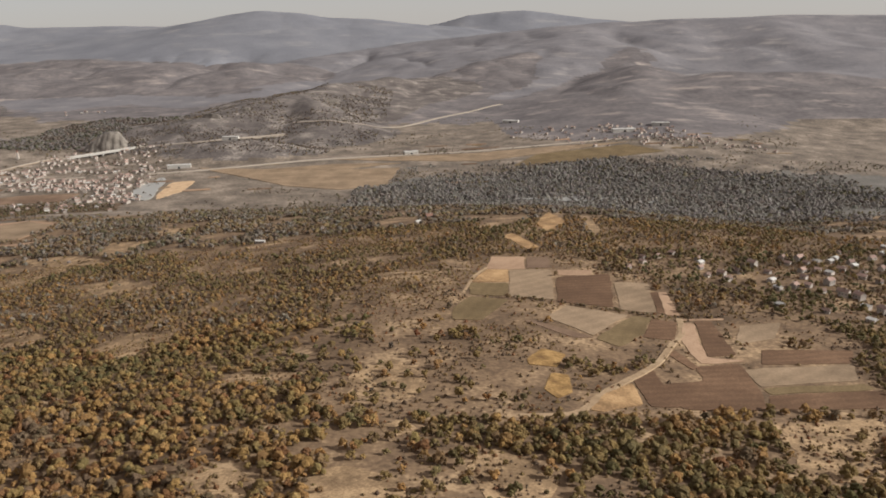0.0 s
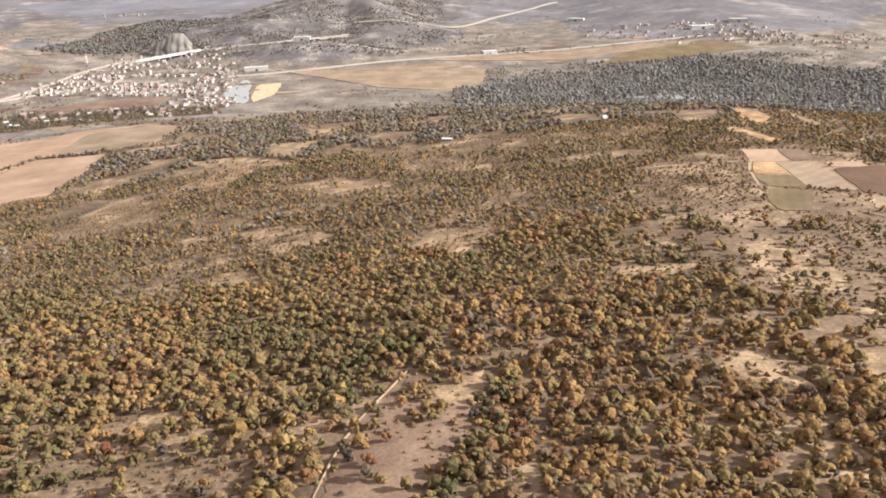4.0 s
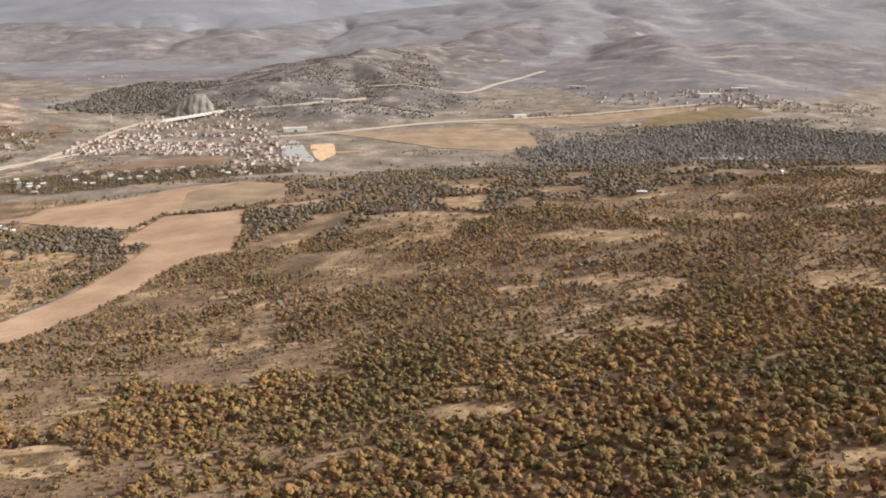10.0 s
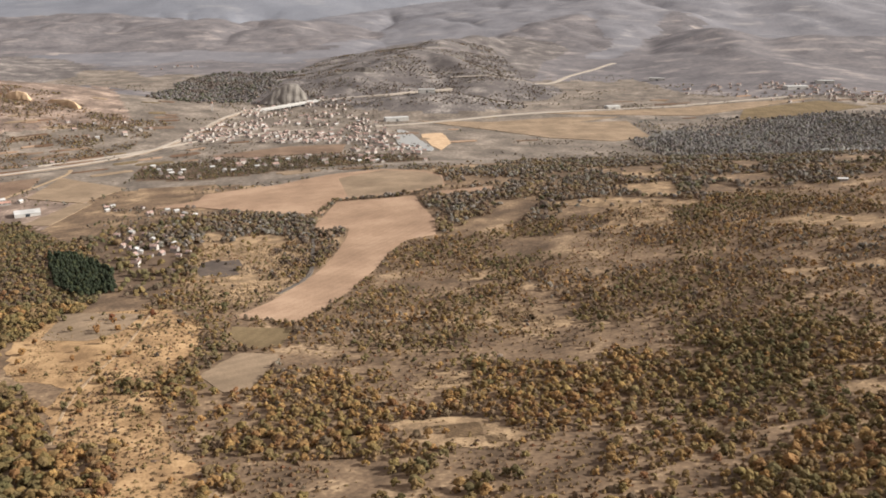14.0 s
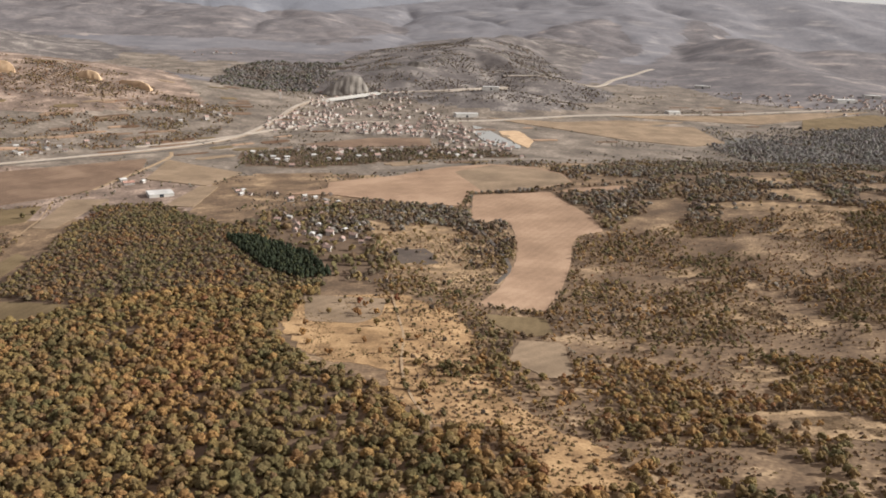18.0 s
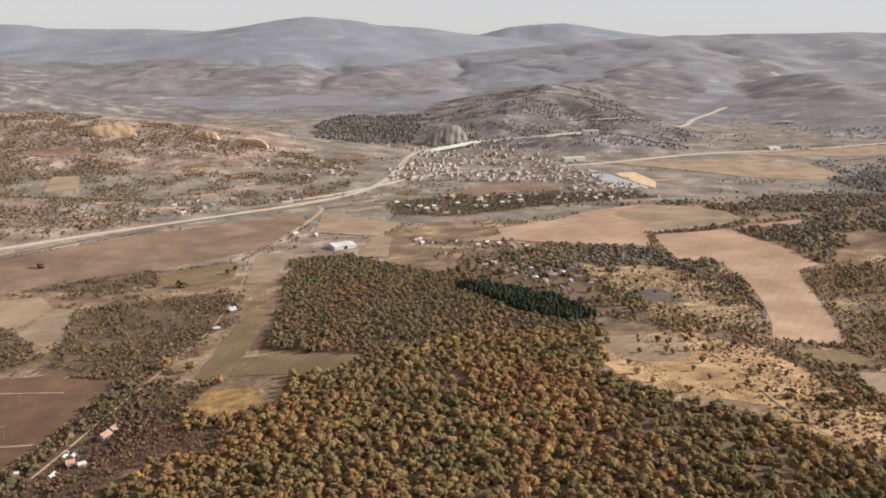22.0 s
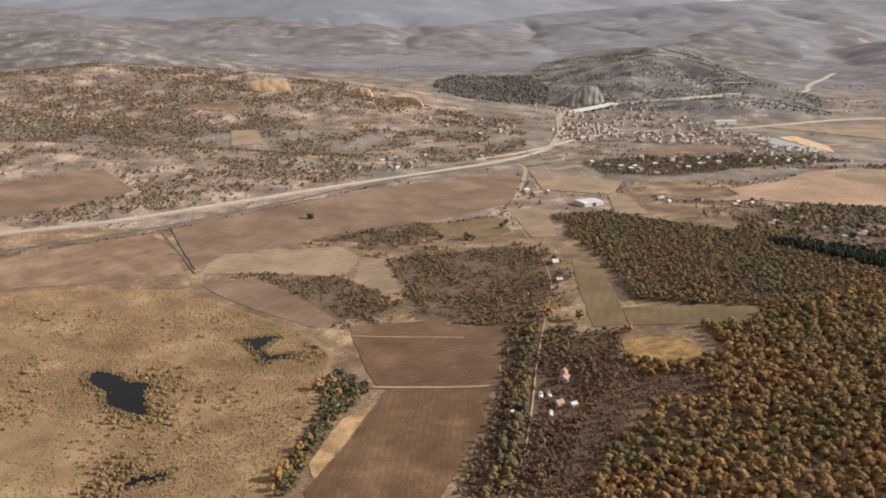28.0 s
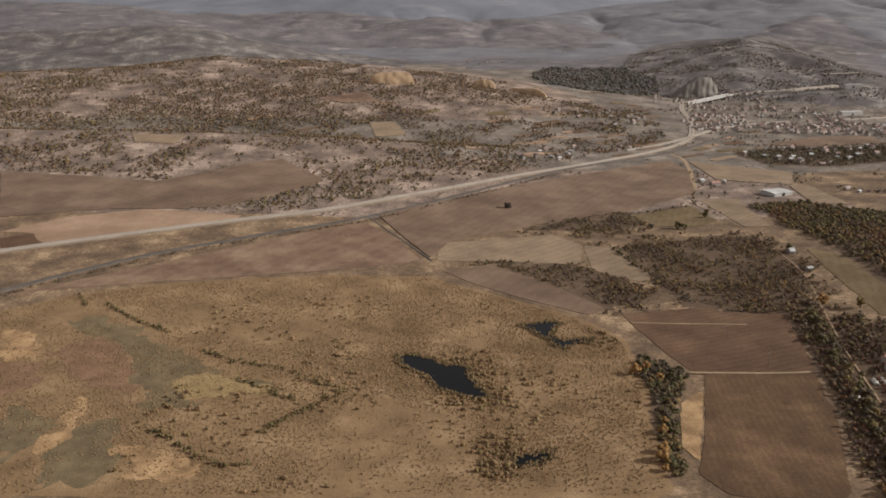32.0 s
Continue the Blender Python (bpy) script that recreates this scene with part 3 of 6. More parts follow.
def build_ground():
    gx = steps(-1330, 250, 6.0, -4700, 4900)
    gy = np.concatenate([steps(120, 700, 6.0, -700, 1500, grow=1.025, most=10.0), np.arange(1512, 4960, 21.0)])
    xx, yy = np.meshgrid(gx, gy)
    zz = relief(xx, yy)
    verts = np.stack([xx.ravel(), yy.ravel(), zz.ravel()], 1)
    ny, nx = xx.shape
    q = (np.arange(ny - 1)[:, None] * nx + np.arange(nx - 1)[None, :]).ravel()
    quads = np.stack([q, q + 1, q + nx + 1, q + nx], 1)
    me = bpy.data.meshes.new("ground")
    me.vertices.add(len(verts))
    me.vertices.foreach_set("co", verts.astype(np.float32).ravel())
    me.loops.add(quads.size)
    me.loops.foreach_set("vertex_index", quads.astype(np.int32).ravel())
    me.polygons.add(len(quads))
    me.polygons.foreach_set("loop_start", np.arange(0, quads.size, 4, dtype=np.int32))
    mid = verts[quads].mean(1)
    edge = fbm(mid[:, 0], mid[:, 1], 160, 4, 77)
    kind = np.where((mid[:, 2] < 13 + 5 * edge) & (mid[:, 1] > 800 + 60 * edge), 1, 0)
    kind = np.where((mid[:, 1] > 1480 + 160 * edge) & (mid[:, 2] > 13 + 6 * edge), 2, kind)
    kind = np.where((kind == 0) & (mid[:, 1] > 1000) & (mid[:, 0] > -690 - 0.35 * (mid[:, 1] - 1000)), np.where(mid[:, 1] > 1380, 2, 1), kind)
    # the farther the ridge, the more painted haze its slope colour holds
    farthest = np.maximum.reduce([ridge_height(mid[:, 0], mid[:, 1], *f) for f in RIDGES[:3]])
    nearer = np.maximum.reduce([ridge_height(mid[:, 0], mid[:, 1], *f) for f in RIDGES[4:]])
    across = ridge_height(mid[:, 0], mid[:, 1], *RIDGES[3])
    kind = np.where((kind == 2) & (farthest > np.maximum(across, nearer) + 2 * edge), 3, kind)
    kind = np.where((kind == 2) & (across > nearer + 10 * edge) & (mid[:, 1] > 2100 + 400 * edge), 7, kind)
    kind = np.where((kind == 0) & (mid[:, 0] < -690) & (mid[:, 1] > 640), 4, kind)
    rocky = np.maximum.reduce([ridge_height(mid[:, 0], mid[:, 1], *f) for f in FIRM[2:]])
    kind = np.where((rocky > 7 + 4 * edge) | (ridge_height(mid[:, 0], mid[:, 1], *FIRM[0]) > 9 + 5 * edge), 5, kind)
    wood = [(-140, 1000), (-20, 1150), (92, 1150), (250, 1215), (520, 1040), (1000, 1050), (1000, 900), (390, 790), (150, 640), (30, 910), (-60, 935)]
    kind = np.where((kind == 1) & inside(mid[:, 0] + 120 * edge, mid[:, 1] + 120 * edge, wood), 8, kind)
    for key in ("thick1", "thick2", "thick3", "farm", "russet", "oak", "hamletwood", "suburb"):
        kind = np.where(inside(mid[:, 0] + 12 * edge, mid[:, 1] + 12 * edge, REGIONS[key]), 6, kind)
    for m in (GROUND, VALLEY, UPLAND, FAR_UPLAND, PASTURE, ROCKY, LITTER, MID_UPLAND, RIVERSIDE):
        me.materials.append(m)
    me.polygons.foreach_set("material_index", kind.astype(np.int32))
    me.polygons.foreach_set("use_smooth", np.ones(len(quads), bool))
    me.update()
    return tagged(new("ground", me), "dry autumn hills, valley floor and wooded mountains", "ground", kind="structure")


# ---- fields, marsh and water ----
FIELD_LIST = []  # outline and soil
FIELD_LIST.append(([[-589, 760], [-530, 784], [-482, 829], [-431, 847], [-391, 815], [-380, 772], [-383, 720], [-414, 702], [-465, 696], [-474, 696], [-484, 646], [-520, 657], [-564, 686], [-588, 703], [-624, 709], [-590, 731]], "tan"))
FIELD_LIST.append(([[-474, 689], [-411, 689], [-409, 650], [-403, 599], [-406, 559], [-426, 550], [-437, 526], [-451, 479], [-468, 435], [-482, 403], [-489, 398], [-501, 403], [-517, 405], [-500, 438], [-482, 485], [-473, 518], [-466, 561], [-462, 595], [-489, 595], [-485, 622]], "tan"))
FIELD_LIST.append(([[-464, 698], [-474, 799], [-432, 838], [-393, 806], [-382, 765], [-384, 723], [-413, 707]], "dull"))
FIELD_LIST.append(([[-389, 697], [-346, 691], [-351, 675], [-392, 682], [-407, 685]], "tan"))
FIELD_LIST.append(([[-515, 392], [-487, 390], [-490, 364], [-503, 361], [-512, 377]], "olive"))
FIELD_LIST.append(([[-506, 357], [-489, 352], [-496, 312], [-506, 309], [-517, 327]], "dull"))
FIELD_LIST.append(([[-597, 424], [-557, 415], [-562, 388], [-572, 377], [-594, 383]], "dull"))
FIELD_LIST.append(([[-549, 516], [-545, 524], [-537, 521], [-529, 524], [-525, 510], [-527, 497], [-524, 490], [-532, 485], [-540, 490], [-545, 486], [-549, 499]], "burnt"))
FIELD_LIST.append(([[-908, 468], [-863, 473], [-855, 463], [-829, 455], [-835, 423], [-842, 390], [-894, 398], [-901, 426]], "dark"))
FIELD_LIST.append(([[-889, 395], [-844, 388], [-854, 348], [-876, 294], [-912, 299], [-918, 314], [-902, 355]], "furrow"))
FIELD_LIST.append(([[-908, 368], [-895, 380], [-903, 355], [-915, 322], [-918, 332]], "straw"))
FIELD_LIST.append(([[-1235, 490], [-1163, 547], [-1053, 634], [-1029, 602], [-1012, 558], [-1031, 547], [-1060, 538], [-1117, 523], [-1210, 501]], "russet"))
FIELD_LIST.append(([[-1042, 649], [-945, 738], [-766, 874], [-760, 831], [-784, 732], [-856, 672], [-906, 653], [-993, 594], [-1006, 561]], "brown"))
FIELD_LIST.append(([[-1002, 556], [-1000, 592], [-921, 613], [-905, 589], [-914, 550], [-959, 557]], "dull"))
FIELD_LIST.append(([[-856, 663], [-802, 687], [-798, 638], [-818, 626], [-846, 631]], "olive"))
FIELD_LIST.append(([[-905, 588], [-886, 582], [-876, 520], [-887, 515], [-909, 539]], "dull"))
FIELD_LIST.append(([[-1000, 539], [-968, 549], [-942, 520], [-914, 477], [-925, 468], [-951, 489], [-979, 513]], "brown"))
FIELD_LIST.append(([[-1287, 600], [-1255, 631], [-1207, 650], [-1136, 637], [-1145, 624], [-1195, 599], [-1244, 574], [-1257, 584], [-1264, 597]], "tan"))
FIELD_LIST.append(([[-1281, 587], [-1264, 596], [-1251, 574], [-1272, 568]], "dark"))
FIELD_LIST.append(([[-1355, 748], [-1283, 737], [-1220, 721], [-1159, 779], [-1133, 796], [-1089, 735], [-1117, 691], [-1153, 659], [-1179, 651], [-1231, 650], [-1302, 632]], "brown"))
FIELD_LIST.append(([[-1071, 1073], [-1040, 1077], [-1026, 1019], [-1061, 1012]], "dull"))
FIELD_LIST.append(([[-1285, 865], [-1234, 866], [-1237, 836], [-1274, 838]], "dull"))
FIELD_LIST.append(([[-1146, 1176], [-1089, 1206], [-1061, 1166], [-1108, 1159]], "russet"))
FIELD_LIST.append(([[-773, 554], [-761, 536], [-765, 482], [-771, 439], [-788, 439], [-781, 504]], "olive"))
FIELD_LIST.append(([[-768, 460], [-741, 453], [-707, 436], [-719, 416], [-771, 436]], "olive"))
FIELD_LIST.append(([[-779, 421], [-755, 414], [-749, 394], [-756, 383], [-769, 386], [-783, 401]], "vine"))
FIELD_LIST.append(([[-790, 707], [-758, 707], [-771, 613], [-787, 618]], "dull"))
FIELD_LIST.append(([[-697, 755], [-681, 752], [-688, 667], [-712, 674]], "dull"))
FIELD_LIST.append(([[-746, 873], [-668, 814], [-692, 755], [-748, 784]], "dull"))
FIELD_LIST.append(([[-626, 987], [-543, 1041], [-470, 1053], [-474, 1000], [-580, 976]], "brown"))
FIELD_LIST.append(([[-370, 1231], [-180, 1195], [-66, 1208], [-78, 1076], [-134, 1047], [-211, 1079], [-286, 1155]], "dull"))
FIELD_LIST.append(([[-101, 1266], [53, 1248], [141, 1277], [297, 1348], [149, 1334], [-32, 1306], [-172, 1281]], "dull"))
FIELD_LIST.append(([[141, 1277], [291, 1326], [336, 1264], [215, 1215], [98, 1199]], "olive"))
FIELD_LIST.append(([[-265, 1211], [-168, 1243], [-66, 1244], [-163, 1192]], "dull"))
FIELD_LIST.append(([[24, 435], [42, 435], [40, 410], [20, 407]], "tan"))
FIELD_LIST.append(([[20, 406], [31, 408], [30, 384], [12, 382]], "straw"))
FIELD_LIST.append(([[11, 380], [29, 382], [28, 360], [10, 360]], "olive"))
FIELD_LIST.append(([[43, 435], [55, 435], [53, 411], [41, 411]], "brown"))
FIELD_LIST.append(([[32, 408], [53, 408], [48, 355], [28, 359]], "dull"))
FIELD_LIST.append(([[56, 407], [74, 407], [72, 397], [55, 397]], "tan"))
FIELD_LIST.append(([[54, 394], [82, 401], [73, 346], [49, 352]], "dark"))
FIELD_LIST.append(([[81, 387], [98, 385], [90, 340], [75, 343]], "dull"))
FIELD_LIST.append(([[95, 371], [99, 372], [94, 340], [91, 340]], "dark"))
FIELD_LIST.append(([[99, 372], [103, 372], [100, 338], [94, 339]], "tan"))
FIELD_LIST.append(([[2, 340], [10, 357], [27, 354], [21, 338], [14, 323], [2, 324]], "olive"))
FIELD_LIST.append(([[31, 322], [36, 322], [57, 304], [49, 303]], "brown"))
FIELD_LIST.append(([[41, 327], [52, 347], [77, 336], [57, 306]], "dull"))
FIELD_LIST.append(([[79, 335], [86, 332], [78, 311], [65, 295], [57, 302]], "olive"))
FIELD_LIST.append(([[86, 331], [96, 328], [89, 305], [77, 307]], "dark"))
FIELD_LIST.append(([[104, 331], [111, 331], [109, 293], [97, 290]], "dark"))
FIELD_LIST.append(([[98, 328], [103, 329], [96, 289], [112, 287], [92, 282], [91, 305]], "tan"))
FIELD_LIST.append(([[63, 263], [72, 273], [73, 240], [63, 239]], "dark"))
FIELD_LIST.append(([[70, 258], [89, 265], [88, 279], [107, 284], [106, 259], [101, 243], [73, 238]], "dark"))
FIELD_LIST.append(([[82, 290], [86, 295], [90, 279], [87, 275]], "dark"))
FIELD_LIST.append(([[121, 300], [158, 302], [150, 289], [115, 284]], "dark"))
FIELD_LIST.append(([[106, 278], [151, 288], [145, 273], [107, 263]], "dull"))
FIELD_LIST.append(([[107, 262], [146, 270], [148, 266], [108, 257]], "olive"))
FIELD_LIST.append(([[107, 256], [147, 265], [150, 263], [144, 251], [103, 245]], "dark"))
FIELD_LIST.append(([[122, 327], [141, 332], [131, 313], [112, 305]], "dull"))
FIELD_LIST.append(([[28, 278], [35, 290], [43, 285], [38, 271], [28, 272]], "vine"))
FIELD_LIST.append(([[31, 249], [35, 265], [41, 264], [40, 247], [34, 241]], "vine"))
FIELD_LIST.append(([[43, 233], [51, 248], [62, 259], [61, 240], [46, 232]], "straw"))
FIELD_LIST.append(([[33, 485], [40, 497], [53, 454], [46, 449]], "straw"))
FIELD_LIST.append(([[59, 532], [78, 618], [79, 536], [64, 505]], "straw"))
FIELD_LIST.append(([[98, 560], [98, 509], [90, 491], [91, 528]], "drygrass"))
FIELD_LIST.append(([[98, 334], [118, 335], [117, 333], [97, 331]], "tan"))
CLEARINGS = []
CLEARINGS.append([[100, 233], [140, 245], [115, 196], [94, 194]])
CLEARINGS.append([[-304, 261], [-297, 265], [-277, 253], [-284, 249], [-299, 254]])
CLEARINGS.append([[-235, 318], [-220, 323], [-204, 308], [-209, 298], [-228, 310]])
CLEARINGS.append([[-219, 379], [-206, 379], [-181, 350], [-202, 356]])
CLEARINGS.append([[-400, 397], [-385, 401], [-364, 365], [-384, 372]])
CLEARINGS.append([[-297, 278], [-284, 276], [-286, 267]])
CLEARINGS.append([[-310, 264], [-293, 262], [-294, 253], [-305, 256]])
CLEARINGS.append([[-241, 215], [-229, 215], [-234, 210]])
CLEARINGS.append([[-140, 183], [-134, 193], [-125, 197], [-121, 181], [-131, 177]])
CLEARINGS.append([[-147, 319], [-138, 339], [-112, 323], [-120, 315], [-123, 302], [-143, 314]])
CLEARINGS.append([[-81, 256], [-75, 269], [-47, 265], [-54, 255]])
CLEARINGS.append([[-399, 394], [-385, 397], [-365, 371], [-381, 358], [-398, 374]])
CLEARINGS.append([[-444, 272], [-421, 275], [-406, 255], [-411, 247], [-445, 259]])
CLEARINGS.append([[-441, 314], [-419, 310], [-428, 303], [-441, 307]])
CLEARINGS.append([[-271, 584], [-245, 570], [-269, 498], [-306, 519], [-284, 549]])
CLEARINGS.append([[-437, 320], [-416, 315], [-418, 302], [-434, 306]])
CLEARINGS.append([[-32, 263], [-21, 277], [-10, 267], [-7, 246], [-18, 237], [-30, 242]])
CLEARINGS.append([[-23, 219], [-14, 223], [-6, 217], [-11, 209], [-20, 211]])
CLEARINGS.append([[5, 196], [14, 203], [22, 196], [26, 185], [24, 174], [11, 170], [6, 183]])
CLEARINGS.append([[-37, 185], [-27, 190], [-13, 186], [-7, 174], [-13, 165], [-31, 168]])
CLEARINGS.append([[-70, 189], [-62, 195], [-47, 189], [-51, 175], [-63, 178]])
CLEARINGS.append([[-234, 380], [-216, 384], [-187, 355], [-195, 343]])
CLEARINGS.append([[-230, 479], [-195, 478], [-158, 432], [-187, 425]])
CLEARINGS.append([[-329, 612], [-280, 600], [-228, 547], [-264, 537]])
CLEARINGS.append([[-303, 261], [-290, 262], [-276, 253], [-286, 251]])
CLEARINGS.append([[-219, 377], [-199, 371], [-181, 352], [-196, 347], [-217, 349]])
CLEARINGS.append([[-130, 341], [-111, 324], [-121, 296], [-134, 306]])
CLEARINGS.append([[-246, 704], [-210, 683], [-221, 652], [-242, 670]])
CLEARINGS.append([[-265, 639], [-222, 629], [-234, 574], [-257, 589]])
CLEARINGS.append([[-401, 402], [-382, 398], [-363, 365], [-379, 364]])
CLEARINGS.append([[-439, 319], [-419, 318], [-413, 305], [-433, 303]])
CLEARINGS.append([[-450, 276], [-426, 277], [-405, 257], [-414, 247], [-438, 255]])
CLEARINGS.append([[-400, 401], [-374, 388], [-365, 363], [-384, 361]])
CLEARINGS.append([[-260, 396], [-238, 382], [-255, 371]])
CLEARINGS.append([[-213, 371], [-183, 348], [-207, 338], [-218, 350]])
CLEARINGS.append([[-286, 569], [-259, 566], [-278, 516], [-289, 529]])
CLEARINGS.append([[-221, 189], [-207, 195], [-196, 187], [-188, 174], [-209, 172], [-222, 177]])
CLEARINGS.append([[-397, 465], [-378, 456], [-396, 445]])
CLEARINGS.append([[-397, 395], [-367, 375], [-386, 360], [-405, 374]])
CLEARINGS.append([[-440, 271], [-419, 273], [-416, 260], [-441, 256]])
CLEARINGS.append([[-402, 467], [-381, 459], [-388, 445], [-406, 453]])
MARSH_EDGE = [[-1239, 462], [-1186, 501], [-1123, 518], [-1060, 529], [-1007, 528], [-979, 505], [-948, 480], [-932, 467], [-915, 437], [-915, 405], [-921, 367], [-926, 335], [-930, 300], [-1021, 305], [-1160, 306]]
WATERS = []
WATERS.append([[-1024, 419], [-1014, 421], [-1006, 413], [-991, 404], [-991, 393], [-985, 379], [-990, 375], [-1000, 382], [-1005, 385], [-1008, 395], [-1021, 407]])
WATERS.append([[-963, 454], [-950, 460], [-942, 458], [-949, 442], [-943, 435], [-928, 438], [-930, 433], [-945, 427], [-948, 430], [-952, 438]])
WATERS.append([[-981, 324], [-978, 329], [-974, 330], [-970, 332], [-966, 334], [-966, 329], [-970, 325], [-975, 322], [-979, 321]])
MARSH_PATCHES = []
MARSH_PATCHES.append(([[-1188, 457], [-1174, 465], [-1154, 448], [-1120, 421], [-1097, 400], [-1116, 396], [-1103, 371], [-1119, 364], [-1137, 401], [-1153, 432]], "sedgedark"))
MARSH_PATCHES.append(([[-1179, 419], [-1173, 441], [-1148, 421], [-1132, 390], [-1131, 374], [-1156, 393]], "red"))
MARSH_PATCHES.append(([[-1197, 407], [-1183, 409], [-1173, 394], [-1177, 385], [-1184, 380]], "red"))
MARSH_PATCHES.append(([[-1174, 360], [-1167, 369], [-1156, 361], [-1151, 341], [-1158, 324]], "sedgedark"))
MARSH_PATCHES.append(([[-1144, 355], [-1132, 358], [-1120, 334], [-1120, 315], [-1141, 310], [-1141, 329]], "sedgedark"))
MARSH_PATCHES.append(([[-1119, 390], [-1110, 397], [-1094, 395], [-1077, 391], [-1079, 380], [-1099, 376], [-1112, 380]], "yellow"))
MARSH_PATCHES.append(([[-1214, 444], [-1204, 445], [-1183, 424], [-1184, 411], [-1199, 411]], "straw"))
MARSH_PATCHES.append(([[-1154, 373], [-1150, 377], [-1144, 355], [-1143, 336], [-1148, 336]], "straw"))
MARSH_PATCHES.append(([[-1121, 339], [-1108, 338], [-1087, 324], [-1092, 315], [-1111, 319]], "straw"))
MARSH_PATCHES.append(([[-1090, 391], [-1076, 383], [-1063, 377], [-1067, 381], [-1081, 391]], "sedgedark"))
MARSH_HEDGES = []
MARSH_HEDGES.append([[-1175, 480], [-1156, 460], [-1133, 444]])
MARSH_HEDGES.append([[-1113, 423], [-1094, 411], [-1073, 404], [-1057, 391], [-1045, 384]])
MARSH_HEDGES.append([[-1044, 382], [-1053, 373], [-1064, 360], [-1073, 349]])
MARSH_HEDGES.append([[-1118, 352], [-1104, 342], [-1091, 331], [-1082, 325], [-1073, 326]])
MARSH_HEDGES.append([[-1091, 394], [-1076, 383], [-1062, 373]])
MARSH_HEDGES.append([[-1195, 493], [-1186, 478]])
PATCH_LABELS = {"red": "patch of reddish dock on the marsh", "sedgedark": "patch of dark green sedge on the marsh", "yellow": "patch of yellow grass on the marsh", "straw": "patch of pale dry grass on the marsh"}
RIVERS = []
RIVERS.append([[-398, 1012], [-406, 1048], [-408, 1094], [-401, 1128], [-404, 1160], [-396, 1160], [-384, 1128], [-376, 1067], [-366, 1020], [-367, 996], [-380, 1000]])
RIVERS.append([[76, 975], [166, 983], [253, 955], [244, 932], [152, 952]])
RIVER_BANK = [[-374, 1122], [-344, 1130], [-339, 1056], [-358, 1003], [-367, 1040]]
REGIONS = {}
REGIONS["lane_meadow"] = [[-144, 199], [-124, 189], [-128, 166], [-145, 132], [-162, 135], [-159, 156]]
REGIONS["hill_clear1"] = [[-226, 185], [-215, 196], [-197, 189], [-187, 177], [-175, 160], [-175, 147], [-182, 140], [-220, 151], [-218, 168]]
REGIONS["ridge"] = [[-552, 425], [-535, 404], [-525, 388], [-524, 357], [-530, 315], [-523, 296], [-516, 268], [-503, 251], [-502, 224], [-528, 226], [-523, 242], [-530, 269], [-551, 275], [-564, 304], [-565, 326], [-589, 334], [-607, 386], [-596, 419]]
REGIONS["village_slope"] = [[-562, 602], [-497, 579], [-486, 518], [-496, 459], [-514, 426], [-537, 447], [-556, 471]]
REGIONS["scrub"] = [[-71, 304], [-35, 324], [-12, 321], [25, 299], [40, 229], [19, 219], [-2, 227], [-22, 223], [-39, 242], [-47, 272]]
REGIONS["farmland"] = [[-35, 408], [14, 437], [59, 446], [101, 394], [96, 342], [153, 344], [107, 253], [75, 232], [38, 226], [17, 223], [-3, 223], [-25, 247], [-38, 295]]
REGIONS["scrub2"] = [[-4, 211], [23, 196], [46, 187], [40, 164], [-17, 162], [-29, 190], [-52, 221]]
REGIONS["oak"] = [[-760, 678], [-716, 684], [-678, 626], [-626, 566], [-587, 446], [-590, 423], [-609, 374], [-592, 332], [-563, 304], [-600, 246], [-851, 338], [-835, 404], [-787, 409], [-760, 384], [-741, 387], [-741, 430], [-701, 427], [-759, 472], [-756, 559]]
REGIONS["thick1"] = [[-886, 579], [-822, 597], [-793, 589], [-790, 512], [-810, 455], [-855, 464], [-869, 479]]
REGIONS["thick2"] = [[-972, 551], [-917, 550], [-887, 517], [-890, 482], [-914, 477], [-942, 521]]
REGIONS["thick3"] = [[-948, 617], [-906, 657], [-865, 661], [-850, 635], [-882, 618]]
REGIONS["farm"] = [[-829, 454], [-776, 431], [-788, 390], [-806, 356], [-840, 296], [-868, 303], [-848, 359], [-838, 401]]
REGIONS["russet"] = [[-815, 430], [-789, 394], [-780, 376], [-760, 371], [-763, 355], [-791, 353], [-810, 323], [-828, 293], [-852, 299], [-832, 355]]
REGIONS["brook"] = [[-911, 422], [-896, 395], [-902, 382], [-911, 356], [-916, 343], [-922, 320], [-924, 313], [-930, 313], [-927, 332], [-920, 359], [-916, 392]]
REGIONS["pines"] = [[-651, 556], [-635, 552], [-597, 504], [-584, 461], [-600, 454], [-619, 475]]
REGIONS["hamletwood"] = [[-654, 573], [-636, 652], [-562, 659], [-548, 483], [-562, 444], [-577, 449], [-593, 497], [-630, 546]]
REGIONS["band1"] = [[-493, 596], [-464, 589], [-469, 532], [-488, 482], [-495, 547]]
REGIONS["band2"] = [[-572, 676], [-491, 641], [-488, 604], [-528, 599], [-561, 642]]
REGIONS["darkwood"] = [[-791, 1730], [-747, 1851], [-567, 1841], [-604, 1471], [-626, 1411], [-693, 1335], [-771, 1357]]
REGIONS["riverwood"] = [[-104, 1023], [-2, 1148], [92, 1144], [247, 1209], [508, 1033], [386, 794], [140, 629], [29, 918], [-60, 942]]
REGIONS["hedge_hill"] = [[-1161, 658], [-1117, 691], [-1086, 727], [-1031, 721], [-1057, 692], [-1112, 658]]
REGIONS["nwhill"] = [[-1819, 1739], [-1398, 1799], [-1081, 1354], [-879, 1307], [-809, 1221], [-702, 1178], [-721, 1032], [-874, 841], [-985, 756], [-1076, 720], [-1142, 790], [-1212, 725], [-1359, 756]]
